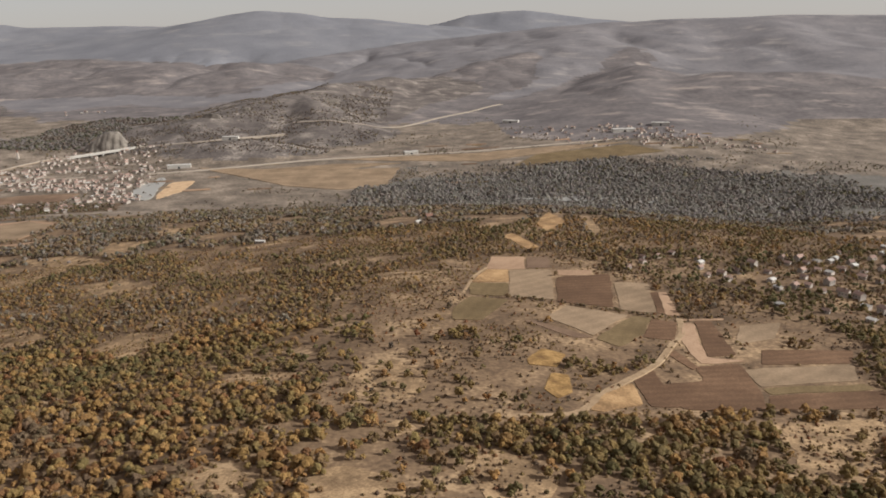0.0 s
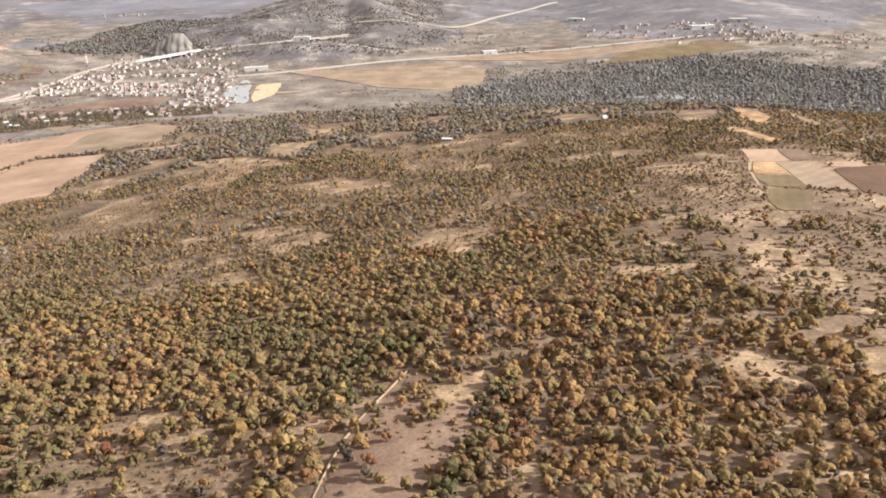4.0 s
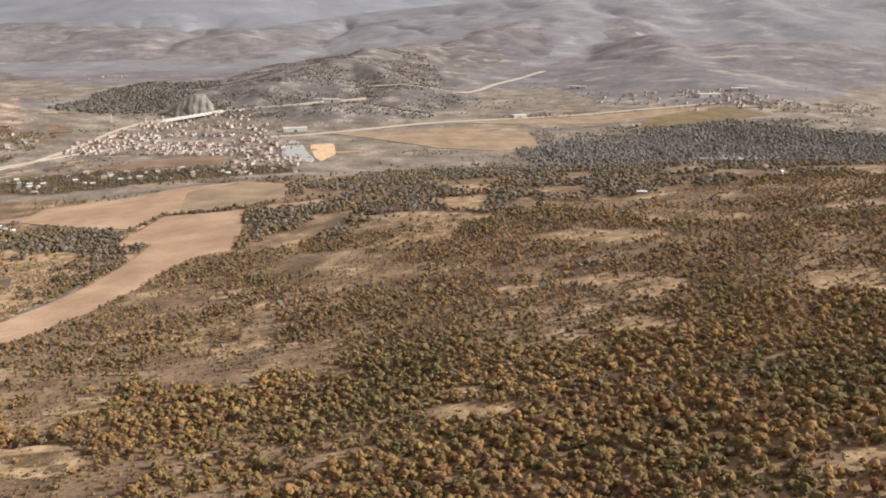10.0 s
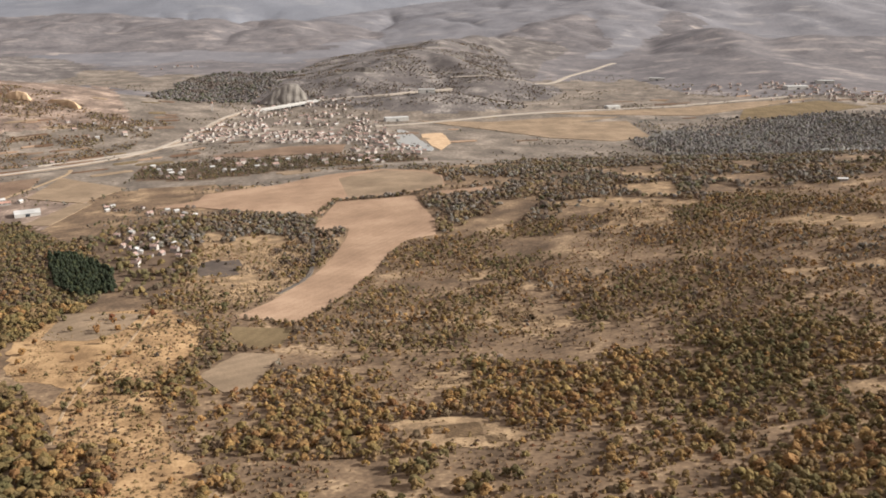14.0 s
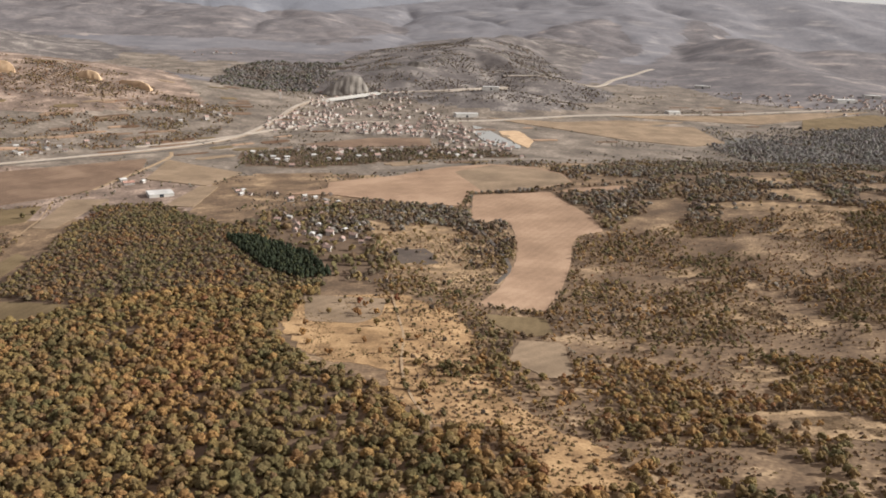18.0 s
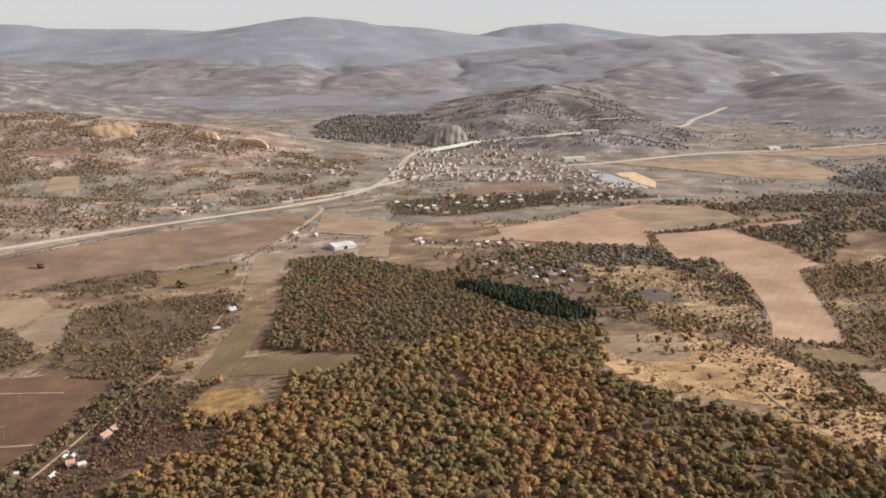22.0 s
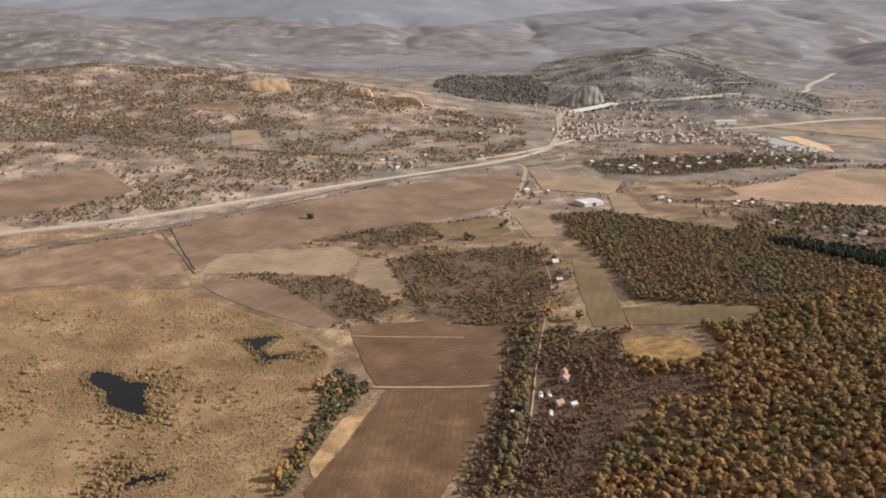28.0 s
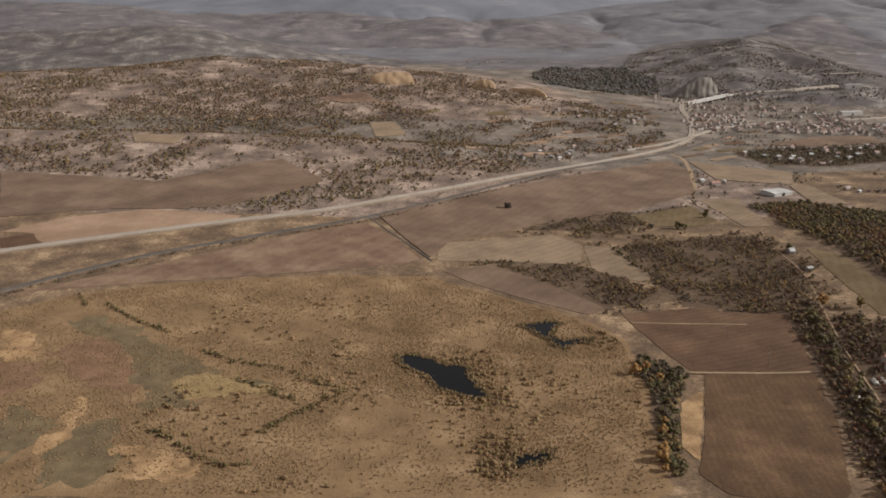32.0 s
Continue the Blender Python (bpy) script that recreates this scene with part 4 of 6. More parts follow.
REGIONS["town"] = [[-617, 1263], [-560, 1351], [-459, 1358], [-416, 1311], [-379, 1198], [-385, 1105], [-427, 1054], [-487, 1085], [-565, 1053], [-624, 1021], [-666, 1007], [-638, 1092], [-603, 1144]]
REGIONS["town_a"] = [[-626, 1245], [-611, 1406], [-501, 1382], [-425, 1217], [-491, 1195], [-560, 1194]]
REGIONS["town_b"] = [[-671, 1109], [-652, 1154], [-582, 1209], [-576, 1165], [-640, 1060]]
REGIONS["town_c"] = [[-576, 1080], [-554, 1137], [-488, 1147], [-485, 1081], [-525, 1060]]
REGIONS["town_d"] = [[-493, 1128], [-460, 1186], [-417, 1138], [-421, 1041], [-376, 979], [-422, 975], [-462, 1041]]
REGIONS["suburb"] = [[-672, 855], [-682, 930], [-621, 960], [-492, 979], [-396, 979], [-382, 926], [-486, 889], [-561, 853], [-612, 836]]
REGIONS["strip"] = [[-123, 192], [-115, 190], [-122, 162], [-139, 131], [-145, 132], [-128, 164]]
REGIONS["foothill"] = [[109, 1437], [160, 1506], [284, 1466], [355, 1412], [451, 1287], [332, 1279], [171, 1353]]
REGIONS["hamlet"] = [[-630, 630], [-588, 626], [-562, 598], [-560, 522], [-563, 486], [-577, 496], [-606, 539]]
REGIONS["hamlet2"] = [[-670, 738], [-582, 685], [-570, 652], [-654, 701]]
REGIONS["slope"] = [[-851, 1153], [-788, 1184], [-694, 1137], [-717, 1070], [-806, 1084]]
REGIONS["slope2"] = [[-927, 865], [-883, 946], [-775, 988], [-786, 945], [-867, 859], [-921, 833]]
REGIONS["east"] = [[88, 409], [102, 439], [128, 444], [149, 422], [191, 445], [263, 482], [187, 335], [170, 334], [148, 343], [144, 364], [129, 386], [111, 401]]
REGIONS["farv"] = [[285, 1497], [382, 1448], [412, 1380], [517, 1298], [486, 1248], [348, 1313], [262, 1410]]
REGIONS["farw"] = [[-969, 2042], [-802, 2018], [-796, 1971], [-918, 1916]]
LINES = {}
LINES["highway"] = [[-1347, 499], [-1278, 556], [-1204, 594], [-1147, 622], [-1083, 655], [-1013, 711], [-929, 781], [-822, 871], [-733, 970], [-690, 1040], [-661, 1135], [-643, 1228], [-622, 1299]]
LINES["railway"] = [[-1285, 433], [-1237, 498], [-1182, 553], [-1132, 587], [-1089, 615], [-1049, 644], [-990, 702], [-879, 815], [-760, 914], [-680, 1006], [-585, 1109], [-477, 1231]]
LINES["field_ditch"] = [[-1049, 644], [-1022, 592], [-1005, 556]]
LINES["junction_lane"] = [[-751, 915], [-747, 888], [-759, 825], [-781, 742]]
LINES["lane"] = [[-800, 702], [-791, 645], [-790, 581], [-794, 514], [-809, 455], [-821, 409], [-831, 365], [-840, 329], [-850, 299]]
LINES["headland"] = [[-906, 456], [-865, 449], [-832, 442]]
LINES["headland2"] = [[-895, 396], [-842, 389]]
LINES["ridge_track"] = [[-555, 420], [-554, 362], [-557, 330], [-557, 303], [-552, 273]]
LINES["hill_track"] = [[-144, 199], [-154, 176], [-159, 158], [-162, 135]]
LINES["village_track"] = [[98, 333], [94, 314], [86, 300], [77, 282], [66, 267], [52, 251], [41, 233], [33, 228], [21, 226]]
LINES["field_track"] = [[-29, 406], [-6, 405], [12, 405]]
LINES["field_track2"] = [[7, 362], [13, 391], [20, 409]]
LINES["valley_road"] = [[-431, 1191], [-370, 1207], [-197, 1279], [-3, 1323], [293, 1375]]
LINES["far_highway"] = [[-284, 1567], [-146, 1574], [-74, 1640], [-10, 1749], [129, 1913]]
LINES["town_road"] = [[-792, 939], [-744, 983], [-690, 1039], [-629, 1107], [-564, 1150], [-514, 1172]]
LINES["stream"] = [[-488, 604], [-485, 533], [-485, 482], [-499, 448]]
SOIL_LABELS = {"tan": "bare field of dry tan tilled soil",
               "dark": "dark brown freshly ploughed field",
               "furrow": "ploughed brown field with pale furrow lines",
               "brown": "brown stubble field",
               "dull": "fallow plot of faded grass",
               "olive": "dull green winter crop plot",
               "straw": "patch of dry straw-coloured grass",
               "russet": "fallow field of russet weeds",
               "vine": "yellow autumn vineyard plot",
               "burnt": "burnt dark patch of stubble",
               "drygrass": "patch of short dry hill grass"}


ground = build_ground()


def build_fields():
    marsh = draped("marsh", ragged(MARSH_EDGE, 6, 1.6), MARSH, 0.30)
    tagged(marsh, "wide marsh of dry golden reeds and sedge", "marsh", kind="structure")
    for k, poly in enumerate((REGIONS["ridge"], REGIONS["village_slope"])):
        tagged(draped("meadow", ragged(poly, 3, 2.4), SOIL[("straw", "drygrass")[k]], 0.30), "dry straw-coloured hill pasture with bushes", "meadow", kind="structure")
    for k, poly in enumerate(CLEARINGS):
        tagged(draped("clearing", ragged(poly, 2.0, 3.0, k), SOIL["drygrass"], 0.35), "small dry grass clearing among the scrub", "clearing", kind="structure")
    tagged(draped("clearing", ragged(REGIONS["lane_meadow"], 2.5, 2.4), SOIL["russet"], 0.33), "brown weedy clearing along the hill track", "clearing", kind="structure")
    for k, (poly, soil) in enumerate(FIELD_LIST):
        small = max(p[1] for p in poly) - min(p[1] for p in poly) < 45
        ob = draped("field", ragged(poly, 1.2 if small else 3, 0.35 if small else 0.55, k), SOIL[soil], 0.50 + 0.012 * (k % 9))
        tagged(ob, SOIL_LABELS[soil], "field", kind="structure")
    for k, (poly, soil) in enumerate(MARSH_PATCHES):
        tagged(draped("marsh_patch", ragged(poly, 1.2, 4.5, k), SOIL[soil], 0.45 + 0.03 * k), PATCH_LABELS[soil], "marsh patch", kind="structure")
    for poly in WATERS:
        a = np.array(poly)
        low = float(relief(a[:, 0], a[:, 1]).max()) + 0.42
        ob = draped("pond", ragged(poly, 1.2, 1.5), POND, 0.3, flat=low)
        tagged(ob, "dark still pond with a ragged reedy edge", "pond", kind="structure")
    for poly in RIVERS:
        a = np.array(poly)
        ob = draped("river", ragged(poly, 8, 1.0), RIVER, 0.3, flat=float(relief(a[:, 0], a[:, 1]).max()) + 0.3)
        tagged(ob, "pale grey-green bend of the river", "river", kind="structure")
    tagged(draped("river_bank", ragged(RIVER_BANK, 8, 1.0), SAND, 0.4), "pale sandy river bank", "bank", kind="structure")


build_fields()


def build_plots():
    """Small strips of every crop on the valley floor, turned along the road."""
    rng = np.random.default_rng(55)
    soils = ["dull", "brown", "olive", "tan", "dark", "russet"]
    done = 0
    for cx, cy, wx, wy, turn, count in ((-650, 960, 170, 80, 40, 26), (-760, 1120, 160, 120, 25, 22), (-560, 900, 120, 60, 25, 12), (-200, 1180, 260, 120, 12, 24),
                                        (250, 1330, 330, 90, 8, 24), (-960, 1400, 220, 120, 10, 12), (-1150, 1000, 120, 180, 30, 16), (-960, 1000, 110, 160, 35, 18)):
        c, s = math.cos(radians(turn)), math.sin(radians(turn))
        for _ in range(count):
            x, y = cx + rng.uniform(-wx, wx), cy + rng.uniform(-wy, wy)
            a, b = rng.uniform(18, 46), rng.uniform(5, 13)
            poly = [(x + u * a * c - v * b * s, y + u * a * s + v * b * c) for u, v in ((-0.5, -0.5), (0.5, -0.6), (0.55, 0.5), (-0.45, 0.55))]
            q = np.array(poly + [(x, y)])
            clash = bool(in_any(q, [REGIONS["suburb"], REGIONS["town_a"], REGIONS["town_d"]]).any())
            for other, _ in FIELD_LIST:
                clash |= bool(inside(q[:, 0], q[:, 1], other).any())
            if clash:
                continue
            soil = soils[int(rng.integers(0, 6))]
            tagged(draped("field", ragged(poly, 5, 0.5, done), SOIL[soil], 0.40 + 0.02 * (done % 12)), SOIL_LABELS[soil], "field", kind="structure")
            done += 1


build_plots()


def build_roads():
    base = tagged(ribbon("road_embankment", LINES["highway"], 8.0, GRAVEL, 0.5), "tan gravel embankment of the highway", "embankment", kind="structure")
    for off in (-1.8, 1.8):
        tagged(ribbon("road", LINES["highway"], 2.5, ASPHALT, 0.85, off), "pale worn carriageway of the highway", "road", kind="structure")
    tagged(ribbon("railway", LINES["railway"], 3.6, BALLAST, 0.75), "dark ballast line of the railway in the valley", "railway", kind="structure")
    # the first of these lines is a dark ditch, laid as a strip like the tracks
    for key in ("field_ditch", "junction_lane", "lane", "headland", "headland2", "ridge_track", "hill_track", "village_track", "field_track", "field_track2"):
        wide = {"junction_lane": 3.6, "village_track": 2.6, "lane": 0.7, "field_ditch": 1.2, "hill_track": 0.35, "headland": 1.0, "ridge_track": 1.0}.get(key, 1.5)
        tagged(ribbon("track", LINES[key], wide, BALLAST if key == "field_ditch" else DIRT, 0.15, thick=0.4), "pale unpaved track between the fields", "track", kind="structure")
    tagged(ribbon("road", LINES["town_road"], 4.5, ASPHALT, 0.8), "pale narrow road from the highway into the town", "road", kind="structure")
    for key in ("valley_road", "far_highway"):
        tagged(ribbon("road", LINES[key], 9, ASPHALT, 1.0), "pale road along the far side of the valley", "road", kind="structure")
    tagged(ribbon("stream", LINES["stream"], 2.2, BALLAST, 0.5), "narrow dark stream bed", "stream", kind="structure")


build_roads()

# ---- trees and bushes ----
PHI = (1 + 5 ** 0.5) / 2
ICO = np.array([(-1, PHI, 0), (1, PHI, 0), (-1, -PHI, 0), (1, -PHI, 0), (0, -1, PHI), (0, 1, PHI), (0, -1, -PHI), (0, 1, -PHI), (PHI, 0, -1), (PHI, 0, 1), (-PHI, 0, -1), (-PHI, 0, 1)], float) / math.hypot(1, PHI)
ICO_FACES = np.array([(0, 11, 5), (0, 5, 1), (0, 1, 7), (0, 7, 10), (0, 10, 11), (1, 5, 9), (5, 11, 4), (11, 10, 2), (10, 7, 6), (7, 1, 8),
                      (3, 9, 4), (3, 4, 2), (3, 2, 6), (3, 6, 8), (3, 8, 9), (4, 9, 5), (2, 4, 11), (6, 2, 10), (8, 6, 7), (9, 8, 1)])
CAP_FACES = ICO_FACES[np.argsort(-ICO[ICO_FACES].mean(1)[:, 2])][:15]
OCTA = np.array([(1, 0, 0), (0, 1, 0), (-1, 0, 0), (0, -1, 0), (0, 0, 1), (0, 0, -0.4)], float)
OCTA_FACES = np.array([(0, 1, 4), (1, 2, 4), (2, 3, 4), (3, 0, 4), (1, 0, 5), (2, 1, 5), (3, 2, 5), (0, 3, 5)])
# the haze tint puts the grey of distance into far crowns
TINTS = {
    "gold": (0.350, 0.206, 0.070), "amber": (0.268, 0.150, 0.055), "olive": (0.212, 0.152, 0.056), "moss": (0.130, 0.107, 0.046),
    "green": (0.075, 0.079, 0.034), "rust": (0.185, 0.080, 0.037), "red": (0.112, 0.052, 0.038), "bare": (0.120, 0.089, 0.066),
    "dun": (0.176, 0.113, 0.059), "pine": (0.034, 0.040, 0.022), "yellow": (0.350, 0.235, 0.085), "reed": (0.31, 0.208, 0.105),
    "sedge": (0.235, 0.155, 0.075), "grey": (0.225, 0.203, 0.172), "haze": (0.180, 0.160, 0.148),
}


def tint_mix(rng, n, mix, xy=None):
    """Tints drawn from a mix; where places are given, neighbours lean to the same ones."""
    names = list(mix)
    p = np.array([mix[k] for k in names], float)
    edges = np.cumsum(p / p.sum())
    u = rng.uniform(0, 1, n)
    if xy is not None:
        lean = fbm(xy[:, 0], xy[:, 1], 40, 4, 300) * 0.62 + 0.5
        u = np.clip(0.32 * u + 0.68 * lean + 0.10 * rng.normal(0, 1, n), 0, 0.999)
        u = np.argsort(np.argsort(u)) / n
    pick = np.minimum(np.searchsorted(edges, u), len(names) - 1)
    base = np.array([TINTS[k] for k in names])[pick]
    mean = base.mean(0)
    base = 0.62 * base + 0.38 * mean
    return base * rng.uniform(0.86, 1.15, (n, 1)) * rng.uniform(0.96, 1.04, (n, 3))


def lumps_mesh(name, centres, radii, tints, rng, shape=ICO, shape_faces=CAP_FACES, tall=1.0, shake=0.34):
    """One mesh of many rough leafy lumps, each with its own tint."""
    n, v = len(centres), len(shape)
    turn = rng.uniform(0, 2 * math.pi, n)
    c, s = np.cos(turn)[:, None], np.sin(turn)[:, None]
    body = np.stack([shape[None, :, 0] * c - shape[None, :, 1] * s, shape[None, :, 0] * s + shape[None, :, 1] * c, np.repeat(shape[None, :, 2] * tall, n, 0)], 2)
    body = body * rng.uniform(1 - shake, 1 + shake, (n, v, 1)) * radii[:, None, None]
    verts = (body + centres[:, None, :]).reshape(-1, 3)
    faces = (shape_faces[None] + (np.arange(n) * v)[:, None, None]).reshape(-1, 3)
    me = bpy.data.meshes.new(name)
    me.vertices.add(len(verts))
    me.vertices.foreach_set("co", verts.astype(np.float32).ravel())
    me.loops.add(faces.size)
    me.loops.foreach_set("vertex_index", faces.astype(np.int32).ravel())
    me.polygons.add(len(faces))
    me.polygons.foreach_set("loop_start", np.arange(0, faces.size, 3, dtype=np.int32))
    layer = me.attributes.new("tint", "FLOAT_COLOR", "POINT")
    rgba = np.ones((n, v, 4), np.float32)
    rgba[:, :, :3] = tints[:, None, :]
    layer.data.foreach_set("color", rgba.ravel())
    me.materials.append(LEAVES)
    me.polygons.foreach_set("use_smooth", np.zeros(len(faces), bool))
    me.update()
    return me


def crowns(name, label, category, xy, size, mix, seed, lumps=4, tall=1.0, sink=0.15, tints=None):
    """A stand of broad-leaved crowns as one mesh; size: radius of the crowns (least, most)."""
    rng = np.random.default_rng(seed)
    n = len(xy)
    if not n:
        return None
    r = size[0] + (size[1] - size[0]) * rng.uniform(0, 1, n) ** 1.5
    r = r * (1 + 0.12 * value_noise(xy[:, 0], xy[:, 1], 22, seed))
    z = relief(xy[:, 0], xy[:, 1])
    tone = tint_mix(rng, n, mix, xy) if tints is None else tints
    centres, radii, colours = [], [], []
    start = rng.uniform(0, 2 * math.pi, n)
    for k in range(lumps):
        if k == 0:
            share, spread, up = (1.15, 0.0, 0.95) if lumps == 1 else (0.60, 0.10, 1.12)
        else:
            share, spread, up = (0.50 if lumps < 5 else 0.43), (0.46 + 0.22 * (k % 2)) * rng.uniform(0.85, 1.15, n), (1.02 - 0.42 * (k % 2)) * rng.uniform(0.85, 1.15, n)
        ang = start + 2 * math.pi * k / max(lumps - 1, 1) + rng.normal(0, 0.35, n)
        centres.append(np.stack([xy[:, 0] + np.cos(ang) * r * spread, xy[:, 1] + np.sin(ang) * r * spread, z + r * (up * tall - sink)], 1))
        radii.append(r * share * rng.uniform(0.82, 1.18, n))
        colours.append(tone * rng.uniform(0.80, 1.20, (n, 1)))
    me = lumps_mesh(name, np.concatenate(centres), np.concatenate(radii), np.concatenate(colours), rng, shape_faces=CAP_FACES[:11], tall=0.5 + 0.5 * tall)
    return tagged(new(name, me), label, category, kind="stuff")


def scatter(x0, x1, y0, y1, gap, seed):
    """Points about gap metres apart, shaken."""
    rng = np.random.default_rng(seed)
    xx, yy = np.meshgrid(np.arange(x0, x1, gap), np.arange(y0, y1, gap))
    p = np.stack([xx.ravel(), yy.ravel()], 1)
    return p + rng.uniform(-0.85, 0.85, p.shape) * gap


def near_line(p, pts, wide):
    c = curve_points(pts)[:, :2]
    hit = np.zeros(len(p), bool)
    lo, hi = c.min(0) - wide, c.max(0) + wide
    near = np.all((p > lo) & (p < hi), 1)
    if near.any():
        d = np.min(np.hypot(p[near][:, None, 0] - c[None, :, 0], p[near][:, None, 1] - c[None, :, 1]), 1)
        hit[near] = d < wide
    return hit


FARMYARD = [[(-832, 392), (-806, 392), (-812, 350), (-834, 350)]]
OPEN = [p for p, _ in FIELD_LIST] + WATERS
BLOCKED_LINES = [(k, {"highway": 7.0, "lane": 2.4}.get(k, 3.0)) for k in LINES]


def free(p, grow=0.8):
    keep = ~in_any(p, OPEN, grow) & ~in_any(p, [MARSH_EDGE], 0.5)
    for k, wide in BLOCKED_LINES:
        keep &= ~near_line(p, LINES[k], wide)
    return keep


def plant(name, label, category, gap, area, density, size, mix, seed, lumps=4, tall=1.0, keep_free=True):
    p = scatter(*area, gap, seed)
    rng = np.random.default_rng(seed + 1)
    p = p[rng.uniform(0, 1, len(p)) < density(p)]
    if keep_free:
        p = p[free(p)]
    return crowns(name, label, category, p, size, mix, seed + 2, lumps, tall)


WOODED = [REGIONS["oak"], [(-868, 306), (-850, 225), (-720, 140), (-480, 140), (-500, 226), (-528, 228), (-522, 241), (-531, 266), (-551, 274), (-566, 303), (-600, 270), (-851, 340)]]
SPARSE = [REGIONS["scrub"], REGIONS["scrub2"]]
GRASSY = [REGIONS["ridge"], REGIONS["village_slope"]]
PINES = REGIONS["pines"]
FARM = REGIONS["farm"]


def wander(p, far=4.0, size=16):
    """The same points shaken a little, so that the edges of a wood are not straight."""
    return p + far * np.stack([value_noise(p[:, 0], p[:, 1], size, 501), value_noise(p[:, 0], p[:, 1], size, 502)], 1)


def oak_density(p):
    p = wander(p, 3.0)
    return np.where(in_any(p, WOODED) & ~in_any(p, [PINES, FARM, REGIONS["russet"]], 1.5), 0.97 - 0.35 * (value_noise(p[:, 0], p[:, 1], 28, 4) > 0.72), 0.0)


OAKS = dict(green=0.8, moss=2.0, olive=3.8, dun=1.8, amber=2.2, gold=1.8, yellow=0.15, rust=0.8)
plant("oak_wood", "dense oak wood in gold, brown and olive autumn leaf", "wood", 2.85, (-900, -480, 140, 440), oak_density, (1.3, 2.5), OAKS, 11, lumps=8, tall=0.95)
OAKS_BACK = dict(green=1.0, moss=3.4, olive=2.6, bare=3.0, dun=2.2, amber=1.0, rust=0.5)
plant("oak_wood", "duller brown and olive end of the oak wood", "wood", 2.75, (-900, -540, 440, 700), oak_density, (1.2, 2.2), OAKS_BACK, 12, lumps=3, tall=0.95)
plant("russet_scrub", "low dark russet scrub below the vineyard", "scrub", 1.6, (-870, -740, 290, 430), lambda p: np.where(in_any(wander(p, 3.0), [REGIONS["russet"]]), 0.85, 0.0), (0.45, 1.2), dict(moss=0.6, bare=2.4, red=3.0, rust=1.0, dun=1.0, amber=0.3), 13, lumps=2)


def hill_density(p):
    z = near_hills(p[:, 0], p[:, 1])
    d = 0.80 + 2.1 * fbm(p[:, 0], p[:, 1], 34, 4, 40) + 0.35 * fbm(p[:, 0], p[:, 1], 210, 2, 90) - 0.22 * smooth((p[:, 1] - 300) / 200) + 0.35 * smooth((240 - p[:, 1]) / 80)
    d = np.where(in_any(p, SPARSE), 0.10 + 0.35 * (fbm(p[:, 0], p[:, 1], 22, 3, 8) > 0.25), d)
    d = np.where(in_any(p, [REGIONS["farmland"]]), 0.02 + 0.6 * (fbm(p[:, 0], p[:, 1], 17, 3, 9) > 0.36), d)
    d = np.where(in_any(p, GRASSY), 0.03 + 0.45 * (fbm(p[:, 0], p[:, 1], 20, 3, 18) > 0.30), d)
    d = np.where(in_any(p, CLEARINGS, 0.5), 0.05, d)
    d = np.where(in_any(p, [REGIONS["lane_meadow"], REGIONS["hill_clear1"]]), 0.06 + 0.4 * (fbm(p[:, 0], p[:, 1], 14, 3, 28) > 0.28), d)
    d = np.where(in_any(p, [REGIONS["east"]]), 0, d)
    d = np.where(in_any(p, WOODED + [PINES], 1.0), 0, d)
    return np.clip(d, 0, 0.95) * np.clip((z - 9) / 10, 0, 1) * (p[:, 0] > -720)


NEAR_HILLS = dict(green=1.0, moss=2.2, olive=4.2, dun=1.8, amber=1.4, gold=1.9, yellow=0.4, rust=0.5, bare=0.4)
plant("hill_scrub", "scrubby young oaks in olive, gold and rust on the hills", "scrub", 2.6, (-560, 260, 118, 245), hill_density, (0.9, 2.25), NEAR_HILLS, 21, lumps=7, tall=1.05)
plant("hill_scrub", "scrubby young oaks in olive and gold higher on the hills", "scrub", 2.5, (-560, 260, 245, 330), hill_density, (0.9, 2.1), NEAR_HILLS, 22, lumps=5, tall=1.0)
MID_HILLS = dict(green=0.8, moss=1.8, olive=3.4, dun=2.8, bare=2.0, amber=1.4, gold=1.0, grey=0.6)
plant("hill_scrub", "olive and brown scrub oaks on the farther hills", "scrub", 2.6, (-560, 300, 330, 560), hill_density, (0.9, 2.0), MID_HILLS, 31, lumps=2)
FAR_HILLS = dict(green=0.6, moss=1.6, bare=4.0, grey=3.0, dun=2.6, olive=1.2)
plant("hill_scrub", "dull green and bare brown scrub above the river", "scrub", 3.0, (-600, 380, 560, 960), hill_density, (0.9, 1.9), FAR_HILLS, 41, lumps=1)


def thick_density(polys):
    def density(p):
        core = in_any(wander(p, 9.0, 12), polys)
        fringe = in_any(wander(p, 9.0, 12), polys, 16)
        clump = fbm(p[:, 0], p[:, 1], 20, 3, 6)
        return np.where(core, 0.72 + 1.3 * clump, np.where(fringe, 0.06 + 0.5 * (clump > 0.12), 0.0))
    return density


def river_density(p):
    core = in_any(p, [REGIONS["riverwood"]])
    belt = in_any(p, [REGIONS["riverwood"]], 70)
    d = np.where(core, 0.80, np.where(belt, 0.25, 0.0)) + 0.9 * fbm(p[:, 0] * 0.5, p[:, 1], 60, 4, 46)
    return np.where(belt, d, 0)


